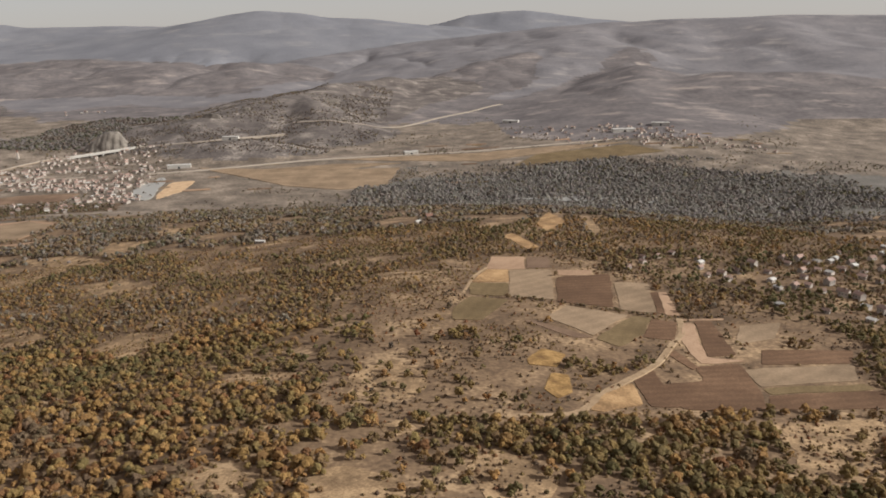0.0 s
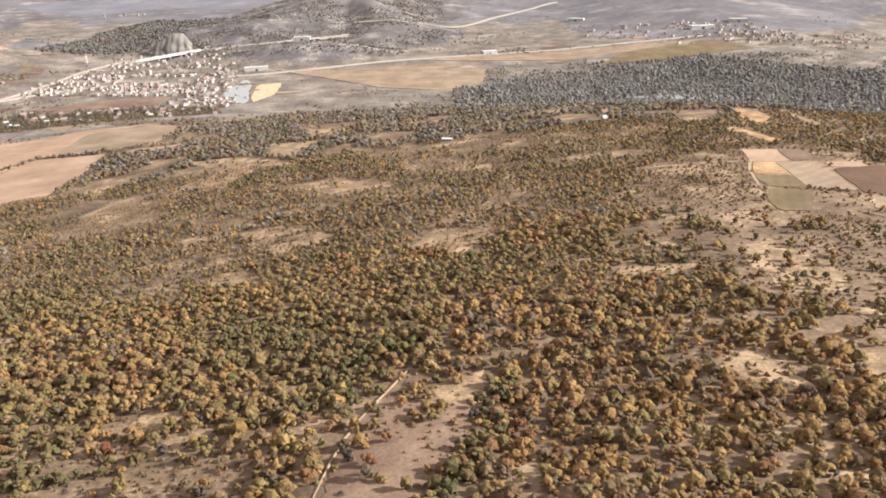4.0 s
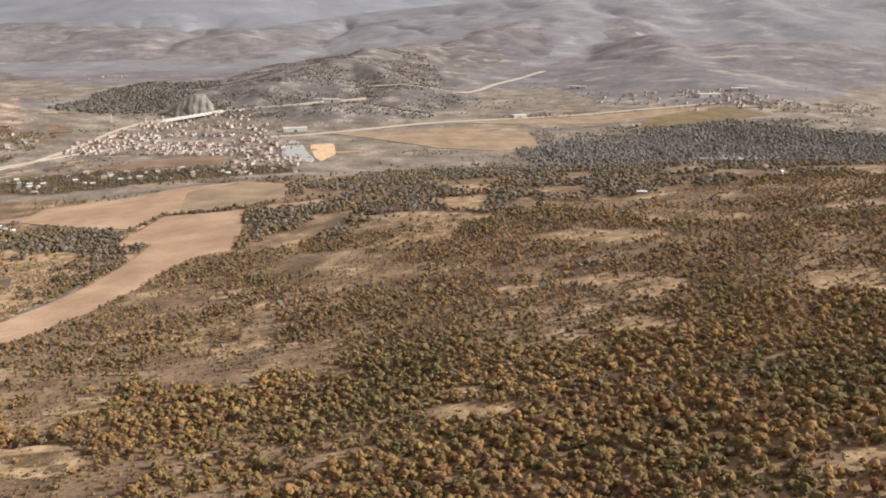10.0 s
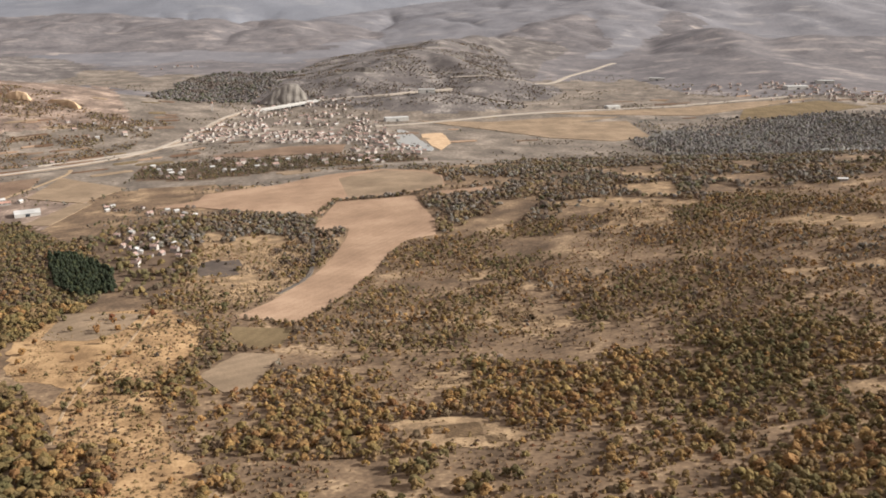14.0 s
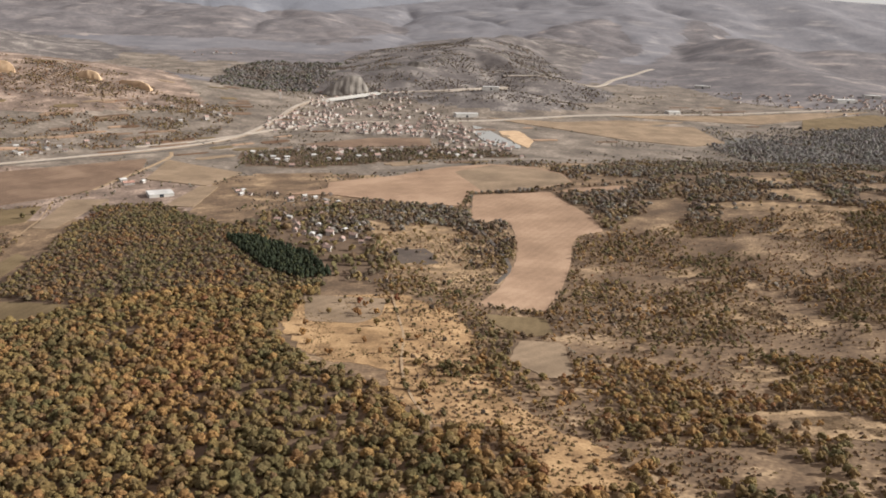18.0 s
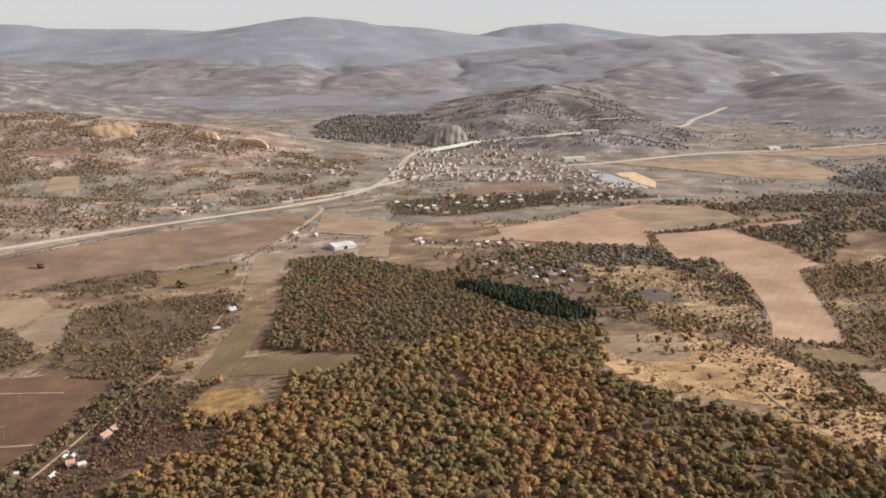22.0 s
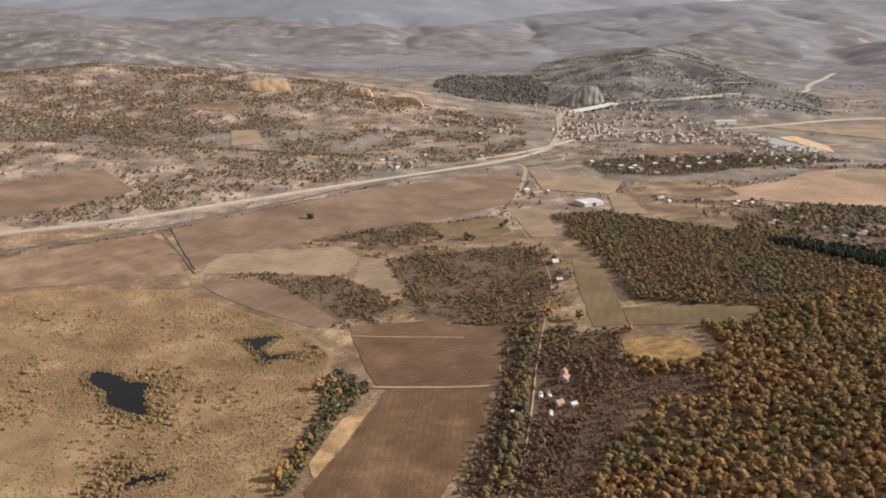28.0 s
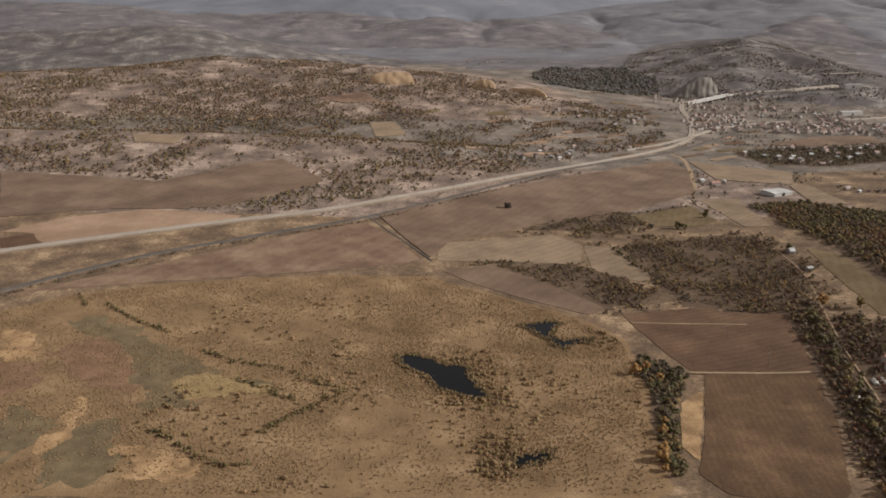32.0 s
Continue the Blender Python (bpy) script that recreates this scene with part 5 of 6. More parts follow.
BARE = dict(bare=4, dun=2, grey=1.5, olive=1.2, moss=0.8, red=0.6)
plant("thicket", "bare brown thicket among the fields", "thicket", 2.1, (-1000, -770, 440, 680), thick_density([REGIONS["thick1"], REGIONS["thick2"], REGIONS["thick3"]]), (0.6, 1.6), dict(bare=3, dun=3, olive=2.2, moss=1.6, red=0.6, gold=0.3), 51, lumps=3)
plant("farm_thicket", "bare and russet orchard scrub round the farm", "thicket", 2.1, (-880, -760, 290, 470), lambda p: np.where(in_any(p, [FARM]) & ~in_any(p, FARMYARD), 0.85, 0.0), (0.7, 1.7), dict(moss=1.4, olive=1.4, bare=3.0, red=1.2, rust=0.8, dun=1.4), 61, lumps=3)
plant("brook_thicket", "dark bushes and yellowing willows along the brook", "thicket", 1.9, (-940, -885, 296, 420), lambda p: np.where(in_any(wander(p, 2.0), [REGIONS["brook"]]), 0.95, 0.0), (0.8, 1.8), dict(bare=3, moss=3, green=1.0, olive=1.0, yellow=0.5), 66, lumps=4)
plant("stream_thicket", "bare bushes along the stream below the village", "thicket", 3.2, (-600, -450, 470, 690), thick_density([REGIONS["band1"], REGIONS["band2"]]), (1.2, 2.2), BARE, 71, lumps=2)
plant("hedge", "bushes along the foot of the hill", "hedge", 3.4, (-1180, -1020, 650, 740), lambda p: 0.75 * thick_density([REGIONS["hedge_hill"]])(p), (1.1, 2.2), dict(moss=2, olive=2, bare=2, dun=1), 76, lumps=2)
plant("hamlet_thicket", "dull olive and bare trees round the hamlet", "thicket", 3.4, (-680, -540, 440, 660), lambda p: np.where(in_any(p, [REGIONS["hamletwood"]]), 0.30 + 0.7 * fbm(p[:, 0], p[:, 1], 25, 2, 66), 0.0), (1.1, 2.0), dict(moss=2, olive=2.5, bare=2, dun=1.5, green=0.8), 78, lumps=1)
plant("village_trees", "dull green and yellowing garden trees of the eastern village", "trees", 2.8, (80, 330, 320, 600), lambda p: np.where(in_any(p, [REGIONS["east"]], 8), 0.50 + 0.9 * fbm(p[:, 0], p[:, 1], 26, 3, 67), 0.0), (0.9, 2.0), dict(moss=2.5, olive=2.5, green=1.6, dun=1.2, bare=1.5, yellow=0.3), 79, lumps=3, tall=1.15)
# part of the grey in these far woods is haze held in their tint
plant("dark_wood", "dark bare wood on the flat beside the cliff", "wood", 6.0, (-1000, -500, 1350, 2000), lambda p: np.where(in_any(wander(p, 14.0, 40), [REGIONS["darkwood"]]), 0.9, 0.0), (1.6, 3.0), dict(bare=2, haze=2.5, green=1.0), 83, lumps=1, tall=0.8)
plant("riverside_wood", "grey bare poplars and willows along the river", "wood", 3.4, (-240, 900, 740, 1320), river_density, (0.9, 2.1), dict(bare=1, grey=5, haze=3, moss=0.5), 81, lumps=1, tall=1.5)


def bush_density(p):
    d = 0.28 + 1.4 * fbm(p[:, 0], p[:, 1], 30, 5, 60) + 0.7 * fbm(p[:, 0], p[:, 1] * 0.8, 120, 3, 59) + 0.2 * smooth((-p[:, 0] - 1000) / 200)
    return np.where(in_any(p, [REGIONS["nwhill"]]), np.clip(d, 0.03, 0.88), 0.0)


plant("hill_bushes", "scattered dark bushes and small oaks on the stony hill", "bushes", 2.9, (-1700, -690, 700, 1500), bush_density, (0.5, 1.45), dict(moss=1.8, olive=1.8, bare=4.0, dun=3.6, sedge=1.4, rust=0.7, grey=0.8), 91, lumps=1)


def valley_density(p):
    z = relief(p[:, 0], p[:, 1], False)
    d = -0.06 + 1.4 * fbm(p[:, 0] * 0.7, p[:, 1], 55, 4, 160)
    d = np.maximum(d, 0.80 * in_any(p, [REGIONS["suburb"], REGIONS["hamlet2"]]))
    d = np.where(in_any(p, [REGIONS["town"], REGIONS["farv"]]), 0.22 * (fbm(p[:, 0], p[:, 1], 40, 3, 161) > -0.1), d)
    return np.where(in_any(p, [REGIONS["nwhill"], REGIONS["riverwood"]]) | (z > 20), 0, np.clip(d, 0, 0.75)) * (1 - 0.8 * smooth((p[:, 1] - 1450) / 150))


plant("garden_trees", "dark garden trees and hedges in the valley", "trees", 4.6, (-1250, 620, 640, 1750), valley_density, (0.9, 2.0), dict(bare=4, moss=1.8, green=0.8, grey=1.5, olive=0.6, dun=1), 101, lumps=2)


plant("suburb_gardens", "dark bare garden trees round the valley houses", "trees", 3.2, (-730, -370, 790, 1000), lambda p: np.where(in_any(wander(p, 8.0, 30), [REGIONS["suburb"]]), 0.62 + 0.8 * fbm(p[:, 0], p[:, 1], 28, 3, 171), 0.0), (0.9, 1.9), dict(bare=3, moss=2.4, green=1.6, dun=1), 103, lumps=2)
plant("meadow_strip", "dark strip of tall oaks beside the hill meadow", "trees", 2.7, (-170, -90, 118, 215), lambda p: np.where(in_any(wander(p, 2.5), [REGIONS["strip"]]), 0.95, 0.0), (1.2, 2.2), dict(moss=3, green=1.5, olive=2, rust=1), 107, lumps=6)

# the haze share of this mix greys the scrub for its distance
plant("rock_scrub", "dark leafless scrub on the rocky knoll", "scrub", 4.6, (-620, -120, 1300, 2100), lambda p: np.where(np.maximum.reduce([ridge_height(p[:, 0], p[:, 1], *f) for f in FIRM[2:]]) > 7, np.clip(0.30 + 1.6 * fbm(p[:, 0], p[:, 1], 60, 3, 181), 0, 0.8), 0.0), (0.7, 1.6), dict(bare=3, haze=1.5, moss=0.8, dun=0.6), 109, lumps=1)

# pines stand in rows
rng = np.random.default_rng(7)
px = scatter(-660, -580, 440, 570, 2.5, 8)
px = px[in_any(px, [PINES])]
pz = relief(px[:, 0], px[:, 1])
ph = rng.uniform(3.8, 5.2, len(px))
cone = np.concatenate([np.stack([px[:, 0], px[:, 1], pz + ph * f], 1) for f in (0.35, 0.6, 0.82)])
cone_r = np.concatenate([ph * 0.30, ph * 0.24, ph * 0.16])
pines = new("pine_plantation", lumps_mesh("pine_plantation", cone, cone_r, tint_mix(rng, len(cone), dict(pine=3, green=0.6)), rng, tall=1.2))
tagged(pines, "dark green planted pines on the slope", "pines", kind="stuff")

# reeds and sedge on the marsh
rng = np.random.default_rng(9)
rp = scatter(-1260, -900, 300, 540, 1.0, 10)
rp = rp[in_any(rp, [MARSH_EDGE], -2.0) & ~in_any(rp, WATERS, 0.3)]
clumpy = fbm(rp[:, 0], rp[:, 1], 26, 3, 12)
rp = rp[rng.uniform(0, 1, len(rp)) < 0.45 - 0.22 * in_any(wander(rp, 6.0, 9), [p for p, _ in MARSH_PATCHES]) + 0.9 * clumpy + 0.5 * in_any(rp, WATERS, 22)]
reed = lumps_mesh("reeds", np.stack([rp[:, 0], rp[:, 1], relief(rp[:, 0], rp[:, 1]) + 0.25], 1), rng.uniform(0.18, 0.48, len(rp)), tint_mix(rng, len(rp), dict(reed=6, sedge=2.0), rp), rng, OCTA, OCTA_FACES[:4], 1.1)
tagged(new("reeds", reed), "tussocks of dry reed and sedge on the marsh", "reeds", kind="stuff")

# greenish tussocks thick round the ponds
mp = scatter(-1120, -905, 300, 500, 1.7, 14)
near_pond = in_any(mp, WATERS, 11.5) * 0.4 + in_any(mp, WATERS[2:], 24) * 0.45 + 0.10
keep = in_any(mp, [MARSH_EDGE], -3.0) & ~in_any(mp, WATERS, 0.6) & (rng.uniform(0, 1, len(mp)) < near_pond * (fbm(mp[:, 0], mp[:, 1], 34, 3, 15) > 0.05))
crowns("marsh_tussocks", "greenish-brown tussocks thick round the ponds", "tussocks", mp[keep], (0.4, 0.95), dict(sedge=4, olive=2, reed=4), 15, lumps=1)

# ragged fringe of dark reeds round the ponds
rng = np.random.default_rng(19)
fringe = np.concatenate([np.array(ragged(w, 0.8, 1.5)) for w in WATERS])
fringe = np.concatenate([fringe + rng.normal(0, 0.9, fringe.shape) for _ in range(4)])
fringe_mesh = lumps_mesh("reed_fringe", np.stack([fringe[:, 0], fringe[:, 1], relief(fringe[:, 0], fringe[:, 1]) + 0.5], 1), rng.uniform(0.3, 0.8, len(fringe)), tint_mix(rng, len(fringe), dict(sedge=3, moss=2, reed=2)), rng, OCTA, OCTA_FACES, 1.2)
tagged(new("reed_fringe", fringe_mesh), "fringe of dark reeds round the ponds", "reeds", kind="stuff")

# low brown brush in the gaps between the trees, and tufts on the dry grass
rng = np.random.default_rng(23)
bp = scatter(-560, 260, 118, 560, 1.8, 24)
thin = hill_density(bp)
bp = bp[rng.uniform(0, 1, len(bp)) < 0.9 * np.clip(1.0 - thin, 0, 1) * np.clip(0.6 + 1.6 * fbm(bp[:, 0], bp[:, 1], 30, 3, 25), 0.05, 1)]
bp = bp[free(bp)]
brush = lumps_mesh("brush", np.stack([bp[:, 0], bp[:, 1], relief(bp[:, 0], bp[:, 1]) + 0.15], 1), rng.uniform(0.3, 1.0, len(bp)) * rng.uniform(0.6, 1.2, len(bp)), tint_mix(rng, len(bp), dict(bare=2, dun=3, rust=1, olive=2, sedge=1.5), bp), rng, OCTA, OCTA_FACES[:4], 0.9, 0.45)
tagged(new("brush", brush), "low brown brush and dry weeds between the hill trees", "brush", kind="stuff")
tp = scatter(-640, -440, 150, 560, 1.3, 26)
tp = tp[in_any(wander(tp, 3.0), GRASSY) & (rng.uniform(0, 1, len(tp)) < 0.25 + 1.2 * fbm(tp[:, 0], tp[:, 1], 14, 3, 27))]
tuft = lumps_mesh("grass_tufts", np.stack([tp[:, 0], tp[:, 1], relief(tp[:, 0], tp[:, 1]) + 0.15], 1), rng.uniform(0.18, 0.6, len(tp)), tint_mix(rng, len(tp), dict(reed=2.0, sedge=3, olive=2, dun=2, moss=1), tp), rng, OCTA, OCTA_FACES[:4], 0.8, 0.45)
tagged(new("grass_tufts", tuft), "tufts and low bushes on the dry ridge", "tufts", kind="stuff")
# ---- houses ----
def house(name, w, d, h, rise, wall_mat, roof_mat, windows=2, chimney=True, ridge_x=True):
    """A small gabled house: walls with gables, an overhanging roof of some thickness, chimney, windows and a door."""
    root = new(name)
    bm = bmesh.new()
    a, b = w / 2, d / 2
    v = [bm.verts.new(c) for c in ((-a, -b, -1.2), (a, -b, -1.2), (a, b, -1.2), (-a, b, -1.2), (-a, -b, h), (a, -b, h), (a, b, h), (-a, b, h), (-a, 0, h + rise), (a, 0, h + rise))]
    for f in ((0, 1, 5, 4), (2, 3, 7, 6), (1, 2, 6, 9, 5), (3, 0, 4, 8, 7)):
        bm.faces.new([v[k] for k in f])
    part("body", bm, wall_mat, root)
    bm = bmesh.new()
    o, t = 0.35, 0.16
    for s in (-1, 1):
        low = h - rise * o / b
        q = [(-a - o, s * (b + o), low), (a + o, s * (b + o), low), (a + o, 0, h + rise), (-a - o, 0, h + rise)]
        lower, upper = [bm.verts.new(c) for c in q], [bm.verts.new((c[0], c[1], c[2] + t)) for c in q]
        bm.faces.new(upper)
        bm.faces.new(lower[::-1])
        for k in range(4):
            bm.faces.new((lower[k], lower[(k + 1) % 4], upper[(k + 1) % 4], upper[k]))
    bmesh.ops.recalc_face_normals(bm, faces=bm.faces[:])
    part("roof", bm, roof_mat, root)
    if chimney:
        bm = bmesh.new()
        box(bm, a * 0.35, a * 0.35 + 0.5, -0.75, -0.25, h + rise * 0.5, h + rise + 0.7)
        part("chimney", bm, CONCRETE, root)
    for k in range(windows):
        x = -a + w * (k + 0.5) / windows
        for s in (-1, 1):
            bm = bmesh.new()
            box(bm, x - 0.4, x + 0.4, s * b - 0.04, s * b + 0.04, h * 0.45, h * 0.45 + 1.0)
            part("window", bm, PANE, root)
    return root


def settle(ob, x, y, turn, label, group="", category="house", size=1.0):
    ob.matrix_basis = pose(x, y, height(x, y), 0, 0, turn) @ Matrix.Diagonal((size, size, size, 1))
    return tagged(ob, label, category, group)


KINDS = [
    (house("house", 6.5, 5.0, 2.9, 1.6, PLASTER, OLD_TILES), "plastered village house with a faded clay tile roof"),
    (house("house", 7.5, 5.6, 4.6, 1.7, PLASTER, OLD_TILES, 3), "two-storey plastered house with a weathered tile roof"),
    (house("house", 5.0, 4.2, 2.5, 1.2, PLASTER, OLD_TILES, 1, False), "small plastered cottage with a tile roof"),
    (house("house", 6.0, 5.0, 2.8, 1.0, PLASTER, SHEET, 2, False), "white outbuilding with a pale sheet roof"),
]
COUNTS = [0, 0, 0, 0]


def village(poly, count, seed, group, big=1.0):
    rng = np.random.default_rng(seed)
    a = np.array(poly)
    done, tries = [], 0
    lean = rng.uniform(0, 90)
    while len(done) < count and tries < 6000:
        tries += 1
        x, y = rng.uniform(a[:, 0].min(), a[:, 0].max()), rng.uniform(a[:, 1].min(), a[:, 1].max())
        q = np.array([[x, y]])
        if not in_any(q, [poly])[0] or any((x - u) ** 2 + (y - v) ** 2 < 100 * big * big for u, v in done) or in_any(q, OPEN)[0]:
            continue
        done.append((x, y))
        k = int(rng.choice(4, p=(0.28, 0.12, 0.38, 0.22)))
        turn = lean + rng.choice((0, 90, 180, 270)) + rng.normal(0, 9)
        proto, label = KINDS[k]
        ob = proto if COUNTS[k] == 0 else copy_thing(proto, Matrix())
        COUNTS[k] += 1
        settle(ob, x, y, turn, label, group)
        ob.scale = (big, big, big)
        ob.rotation_euler.z = radians(turn)


HOUSE_SIZE = {"east": 0.62, "hamlet": 0.62, "hamlet2": 0.62, "suburb": 0.8, "town_a": 0.76, "town_b": 0.74, "town_c": 0.78, "town_d": 0.78, "slope2": 0.75}
VILLAGE_PLAN = [("town_a", 50, "houses of the town by the river"), ("town_b", 20, "houses along the road into the town"), ("town_c", 16, "houses in the middle of the town"), ("town_d", 40, "houses of the lower town"), ("suburb", 52, "houses along the valley road"), ("hamlet", 30, "houses of the hamlet on the slope"),
                ("hamlet2", 12, "houses below the hamlet"), ("slope", 14, "houses on the western slope"), ("slope2", 18, "houses above the highway"),
                ("east", 50, "houses of the eastern village"), ("farv", 10, "houses of the far village"), ("farw", 6, "houses of the village under the mountains")]
for key, count, group in VILLAGE_PLAN:
    village(REGIONS[key], count, len(key) * 7 + count, group, HOUSE_SIZE.get(key, 0.8))


def far_houses(keys, count, seed):
    """The many small houses of the far settlements, joined: walls and gabled roofs."""
    rng = np.random.default_rng(seed)
    me = bpy.data.meshes.new("far_houses")
    verts, faces, kinds = [], [], []
    for key in keys:
        a = np.array(REGIONS[key])
        p = np.stack([rng.uniform(a[:, 0].min(), a[:, 0].max(), 6 * count), rng.uniform(a[:, 1].min(), a[:, 1].max(), 6 * count)], 1)
        p = p[in_any(p, [REGIONS[key]], 18) & ~in_any(p, OPEN)][:count]
        for (x, y), z in zip(p, relief(p[:, 0], p[:, 1])):
            a0, w, d, h = rng.uniform(0, math.pi), rng.uniform(1.8, 3.2), rng.uniform(1.5, 2.4), rng.uniform(1.8, 3.2)
            c, s, n = math.cos(a0), math.sin(a0), len(verts)
            for u, v, q in ((-w, -d, -1), (w, -d, -1), (w, d, -1), (-w, d, -1), (-w, -d, h), (w, -d, h), (w, d, h), (-w, d, h), (-w, 0, h + 1.2), (w, 0, h + 1.2)):
                verts.append((x + u * c - v * s, y + u * s + v * c, z + q))
            for f, m in (((0, 1, 5, 4), 0), ((2, 3, 7, 6), 0), ((1, 2, 6, 9, 5), 0), ((3, 0, 4, 8, 7), 0), ((4, 5, 9, 8), 1), ((6, 7, 8, 9), 1)):
                faces.append(tuple(n + k for k in f))
                kinds.append(m)
    me.from_pydata(verts, [], faces)
    me.materials.append(PLASTER)
    me.materials.append(OLD_TILES)
    me.polygons.foreach_set("material_index", np.array(kinds, np.int32))
    return tagged(new("far_houses", me), "crowd of small plastered houses with tile roofs", "houses", kind="stuff")


far_houses(("town_a", "town_b", "town_c", "town_d", "farv", "foothill"), 70, 88)


# ---- the farm, sheds, viaduct, quarry and single things ----
def greenhouse(name, w, d):
    """A short tunnel of film on hoops."""
    root = new(name)
    bm = bmesh.new()
    n = 10
    ring = [(w / 2 * math.cos(math.pi * k / n), w / 2 * math.sin(math.pi * k / n)) for k in range(n + 1)]
    rows = [[bm.verts.new((x, y, z)) for x, z in ring] for y in (-d / 2, d / 2)]
    for k in range(n):
        bm.faces.new((rows[0][k], rows[1][k], rows[1][k + 1], rows[0][k + 1]))
    for row in rows:
        bm.faces.new(row)
    bmesh.ops.recalc_face_normals(bm, faces=bm.faces[:])
    part("film", bm, FILM, root)
    for k in range(5):
        y = -d / 2 + d * k / 4
        bm = bmesh.new()
        for j in range(n):
            (xa, za), (xb, zb) = ring[j], ring[j + 1]
            q = [bm.verts.new(c) for c in ((xa * 1.02, y - 0.06, za * 1.02), (xb * 1.02, y - 0.06, zb * 1.02), (xb * 1.02, y + 0.06, zb * 1.02), (xa * 1.02, y + 0.06, za * 1.02))]
            bm.faces.new(q)
        part("hoop", bm, CONCRETE, root)
    return root


settle(house("farmhouse", 7.5, 6.0, 3.4, 2.0, PLASTER, TILES, 3), -814.0, 384.6, 62, "white farmhouse with a red tile roof beside the orchard", "farm buildings", size=0.62)
settle(house("farmhouse_annex", 5.0, 4.5, 2.8, 1.6, PLASTER, TILES, 2, False), -812.5, 391.5, 62, "red-roofed annex behind the farmhouse", "farm buildings", size=0.62)
settle(house("barn", 4.5, 4.0, 2.4, 1.4, PLASTER, TILES, 1, False), -820.7, 362.6, 30, "small barn with an orange tile roof", "farm buildings", "barn", 0.7)
settle(house("outhouse", 4.0, 3.2, 2.2, 0.8, PLASTER, SHEET, 1, False), -815.5, 360.0, 30, "low outhouse with a pale roof by the barn", "farm buildings", "outhouse", 0.7)
for x, y, w, d in ((-826.0, 373.1, 3.4, 8.0), (-822.5, 373.1, 3.4, 8.0), (-825.3, 355.7, 3.2, 7.0)):
    settle(greenhouse("greenhouse", w, d), x, y, -12, "white film tunnel greenhouse on the farm", "farm greenhouses", "greenhouse", 0.62)
settle(house("outhouse", 3.0, 2.6, 2.0, 0.7, PLASTER, SHEET, 0, False), -840.5, 360.5, 15, "small white hut at the edge of the field", "farm buildings", "outhouse", 0.7)
settle(house("cottage", 5.5, 5.0, 2.8, 2.4, PLASTER, SHEET, 2), -785.4, 547.7, 20, "white cottage with a steep pale roof among trees", "", "house", 0.7)
settle(house("shed", 4.5, 3.4, 2.2, 0.8, PLASTER, SHEET, 1, False), -789.5, 514.0, 10, "small pale shed beside the lane", "", "shed", 0.75)
settle(house("cottage", 7.0, 6.0, 3.4, 2.2, PLASTER, TILES, 2), -13.0, 614.4, 25, "plastered house with an orange roof on the hilltop", "", "house", 0.7)
settle(house("cottage", 5.5, 4.6, 2.8, 1.4, PLASTER, SHEET, 2, False), -20.3, 577.4, 40, "white hut below the hilltop house", "", "house", 0.7)
settle(house("shed", 9.0, 4.0, 2.4, 0.8, PLASTER, SHEET, 3, False), -129.3, 558.8, -8, "long low white shed in the scrub", "", "shed", 0.75)
settle(house("yard_building", 8.0, 6.0, 3.2, 1.4, PLASTER, SHEET, 2, False), -765.1, 775.6, 40, "white yard building with a pale roof", "yard by the junction", "shed", 0.7)
settle(house("yard_building", 13.0, 7.0, 3.2, 1.6, PLASTER, TILES, 4, False), -757.3, 763.2, 25, "long yard building with a faded tile roof", "yard by the junction", "shed", 0.7)
settle(house("yard_building", 6.0, 5.0, 3.0, 1.2, PLASTER, SHEET, 2, False), -747.1, 769.6, 70, "small white yard building by the junction", "yard by the junction", "shed", 0.7)


def hall(name, w, d, h, bays):
    """A broad low hall: walls, a shallow white roof in bays, a door."""
    root = new(name)
    bm = bmesh.new()
    box(bm, -w / 2, w / 2, -d / 2, d / 2, -1.5, h)
    part("body", bm, CONCRETE, root)
    for k in range(bays):
        bm = bmesh.new()
        x0, x1 = -w / 2 - 0.3 + (w + 0.6) * k / bays, -w / 2 - 0.3 + (w + 0.6) * (k + 1) / bays
        v = [bm.verts.new(c) for c in ((x0, -d / 2 - 0.3, h), (x1 - 0.1, -d / 2 - 0.3, h), (x1 - 0.1, d / 2 + 0.3, h), (x0, d / 2 + 0.3, h), (x0, 0, h + 0.6), (x1 - 0.1, 0, h + 0.6))]
        for f in ((0, 1, 5, 4), (2, 3, 4, 5), (1, 2, 5), (3, 0, 4), (3, 2, 1, 0)):
            bm.faces.new([v[j] for j in f])
        part("roof_bay", bm, SHEET, root)
    bm = bmesh.new()
    box(bm, -1.6, 1.6, -d / 2 - 0.06, -d / 2 + 0.04, 0, 2.8)
    part("door", bm, PANE, root)
    return root


settle(hall("hall", 19, 15, 3.0, 4), -722.5, 718.0, 22, "broad low hall with a white sheet roof at the wood's edge", "", "hall")
for x, y, w, d, turn in ((-399.1, 1236.2, 34, 12, 12), (-346.1, 1342.6, 26, 9, 2), (-54.6, 1320.1, 22, 12, 15), (129.7, 1634.7, 30, 12, -20), (307.4, 1434.6, 40, 16, 5), (380, 1470, 30, 14, -10)):
    settle(hall("warehouse", w, d, 5.0, 3), x, y, turn, "long white warehouse on the far side of the valley", "warehouses across the valley", "warehouse")

# church tower
tower = new("church_tower")
bm = bmesh.new()
box(bm, -1.6, 1.6, -1.6, 1.6, -1, 11)
part("shaft", bm, PLASTER, tower)
bm = bmesh.new()
bmesh.ops.create_cone(bm, cap_ends=True, segments=8, radius1=2.0, radius2=0.1, depth=3.4, matrix=Matrix.Translation((0, 0, 12.7)))
part("spire", bm, TILES, tower)
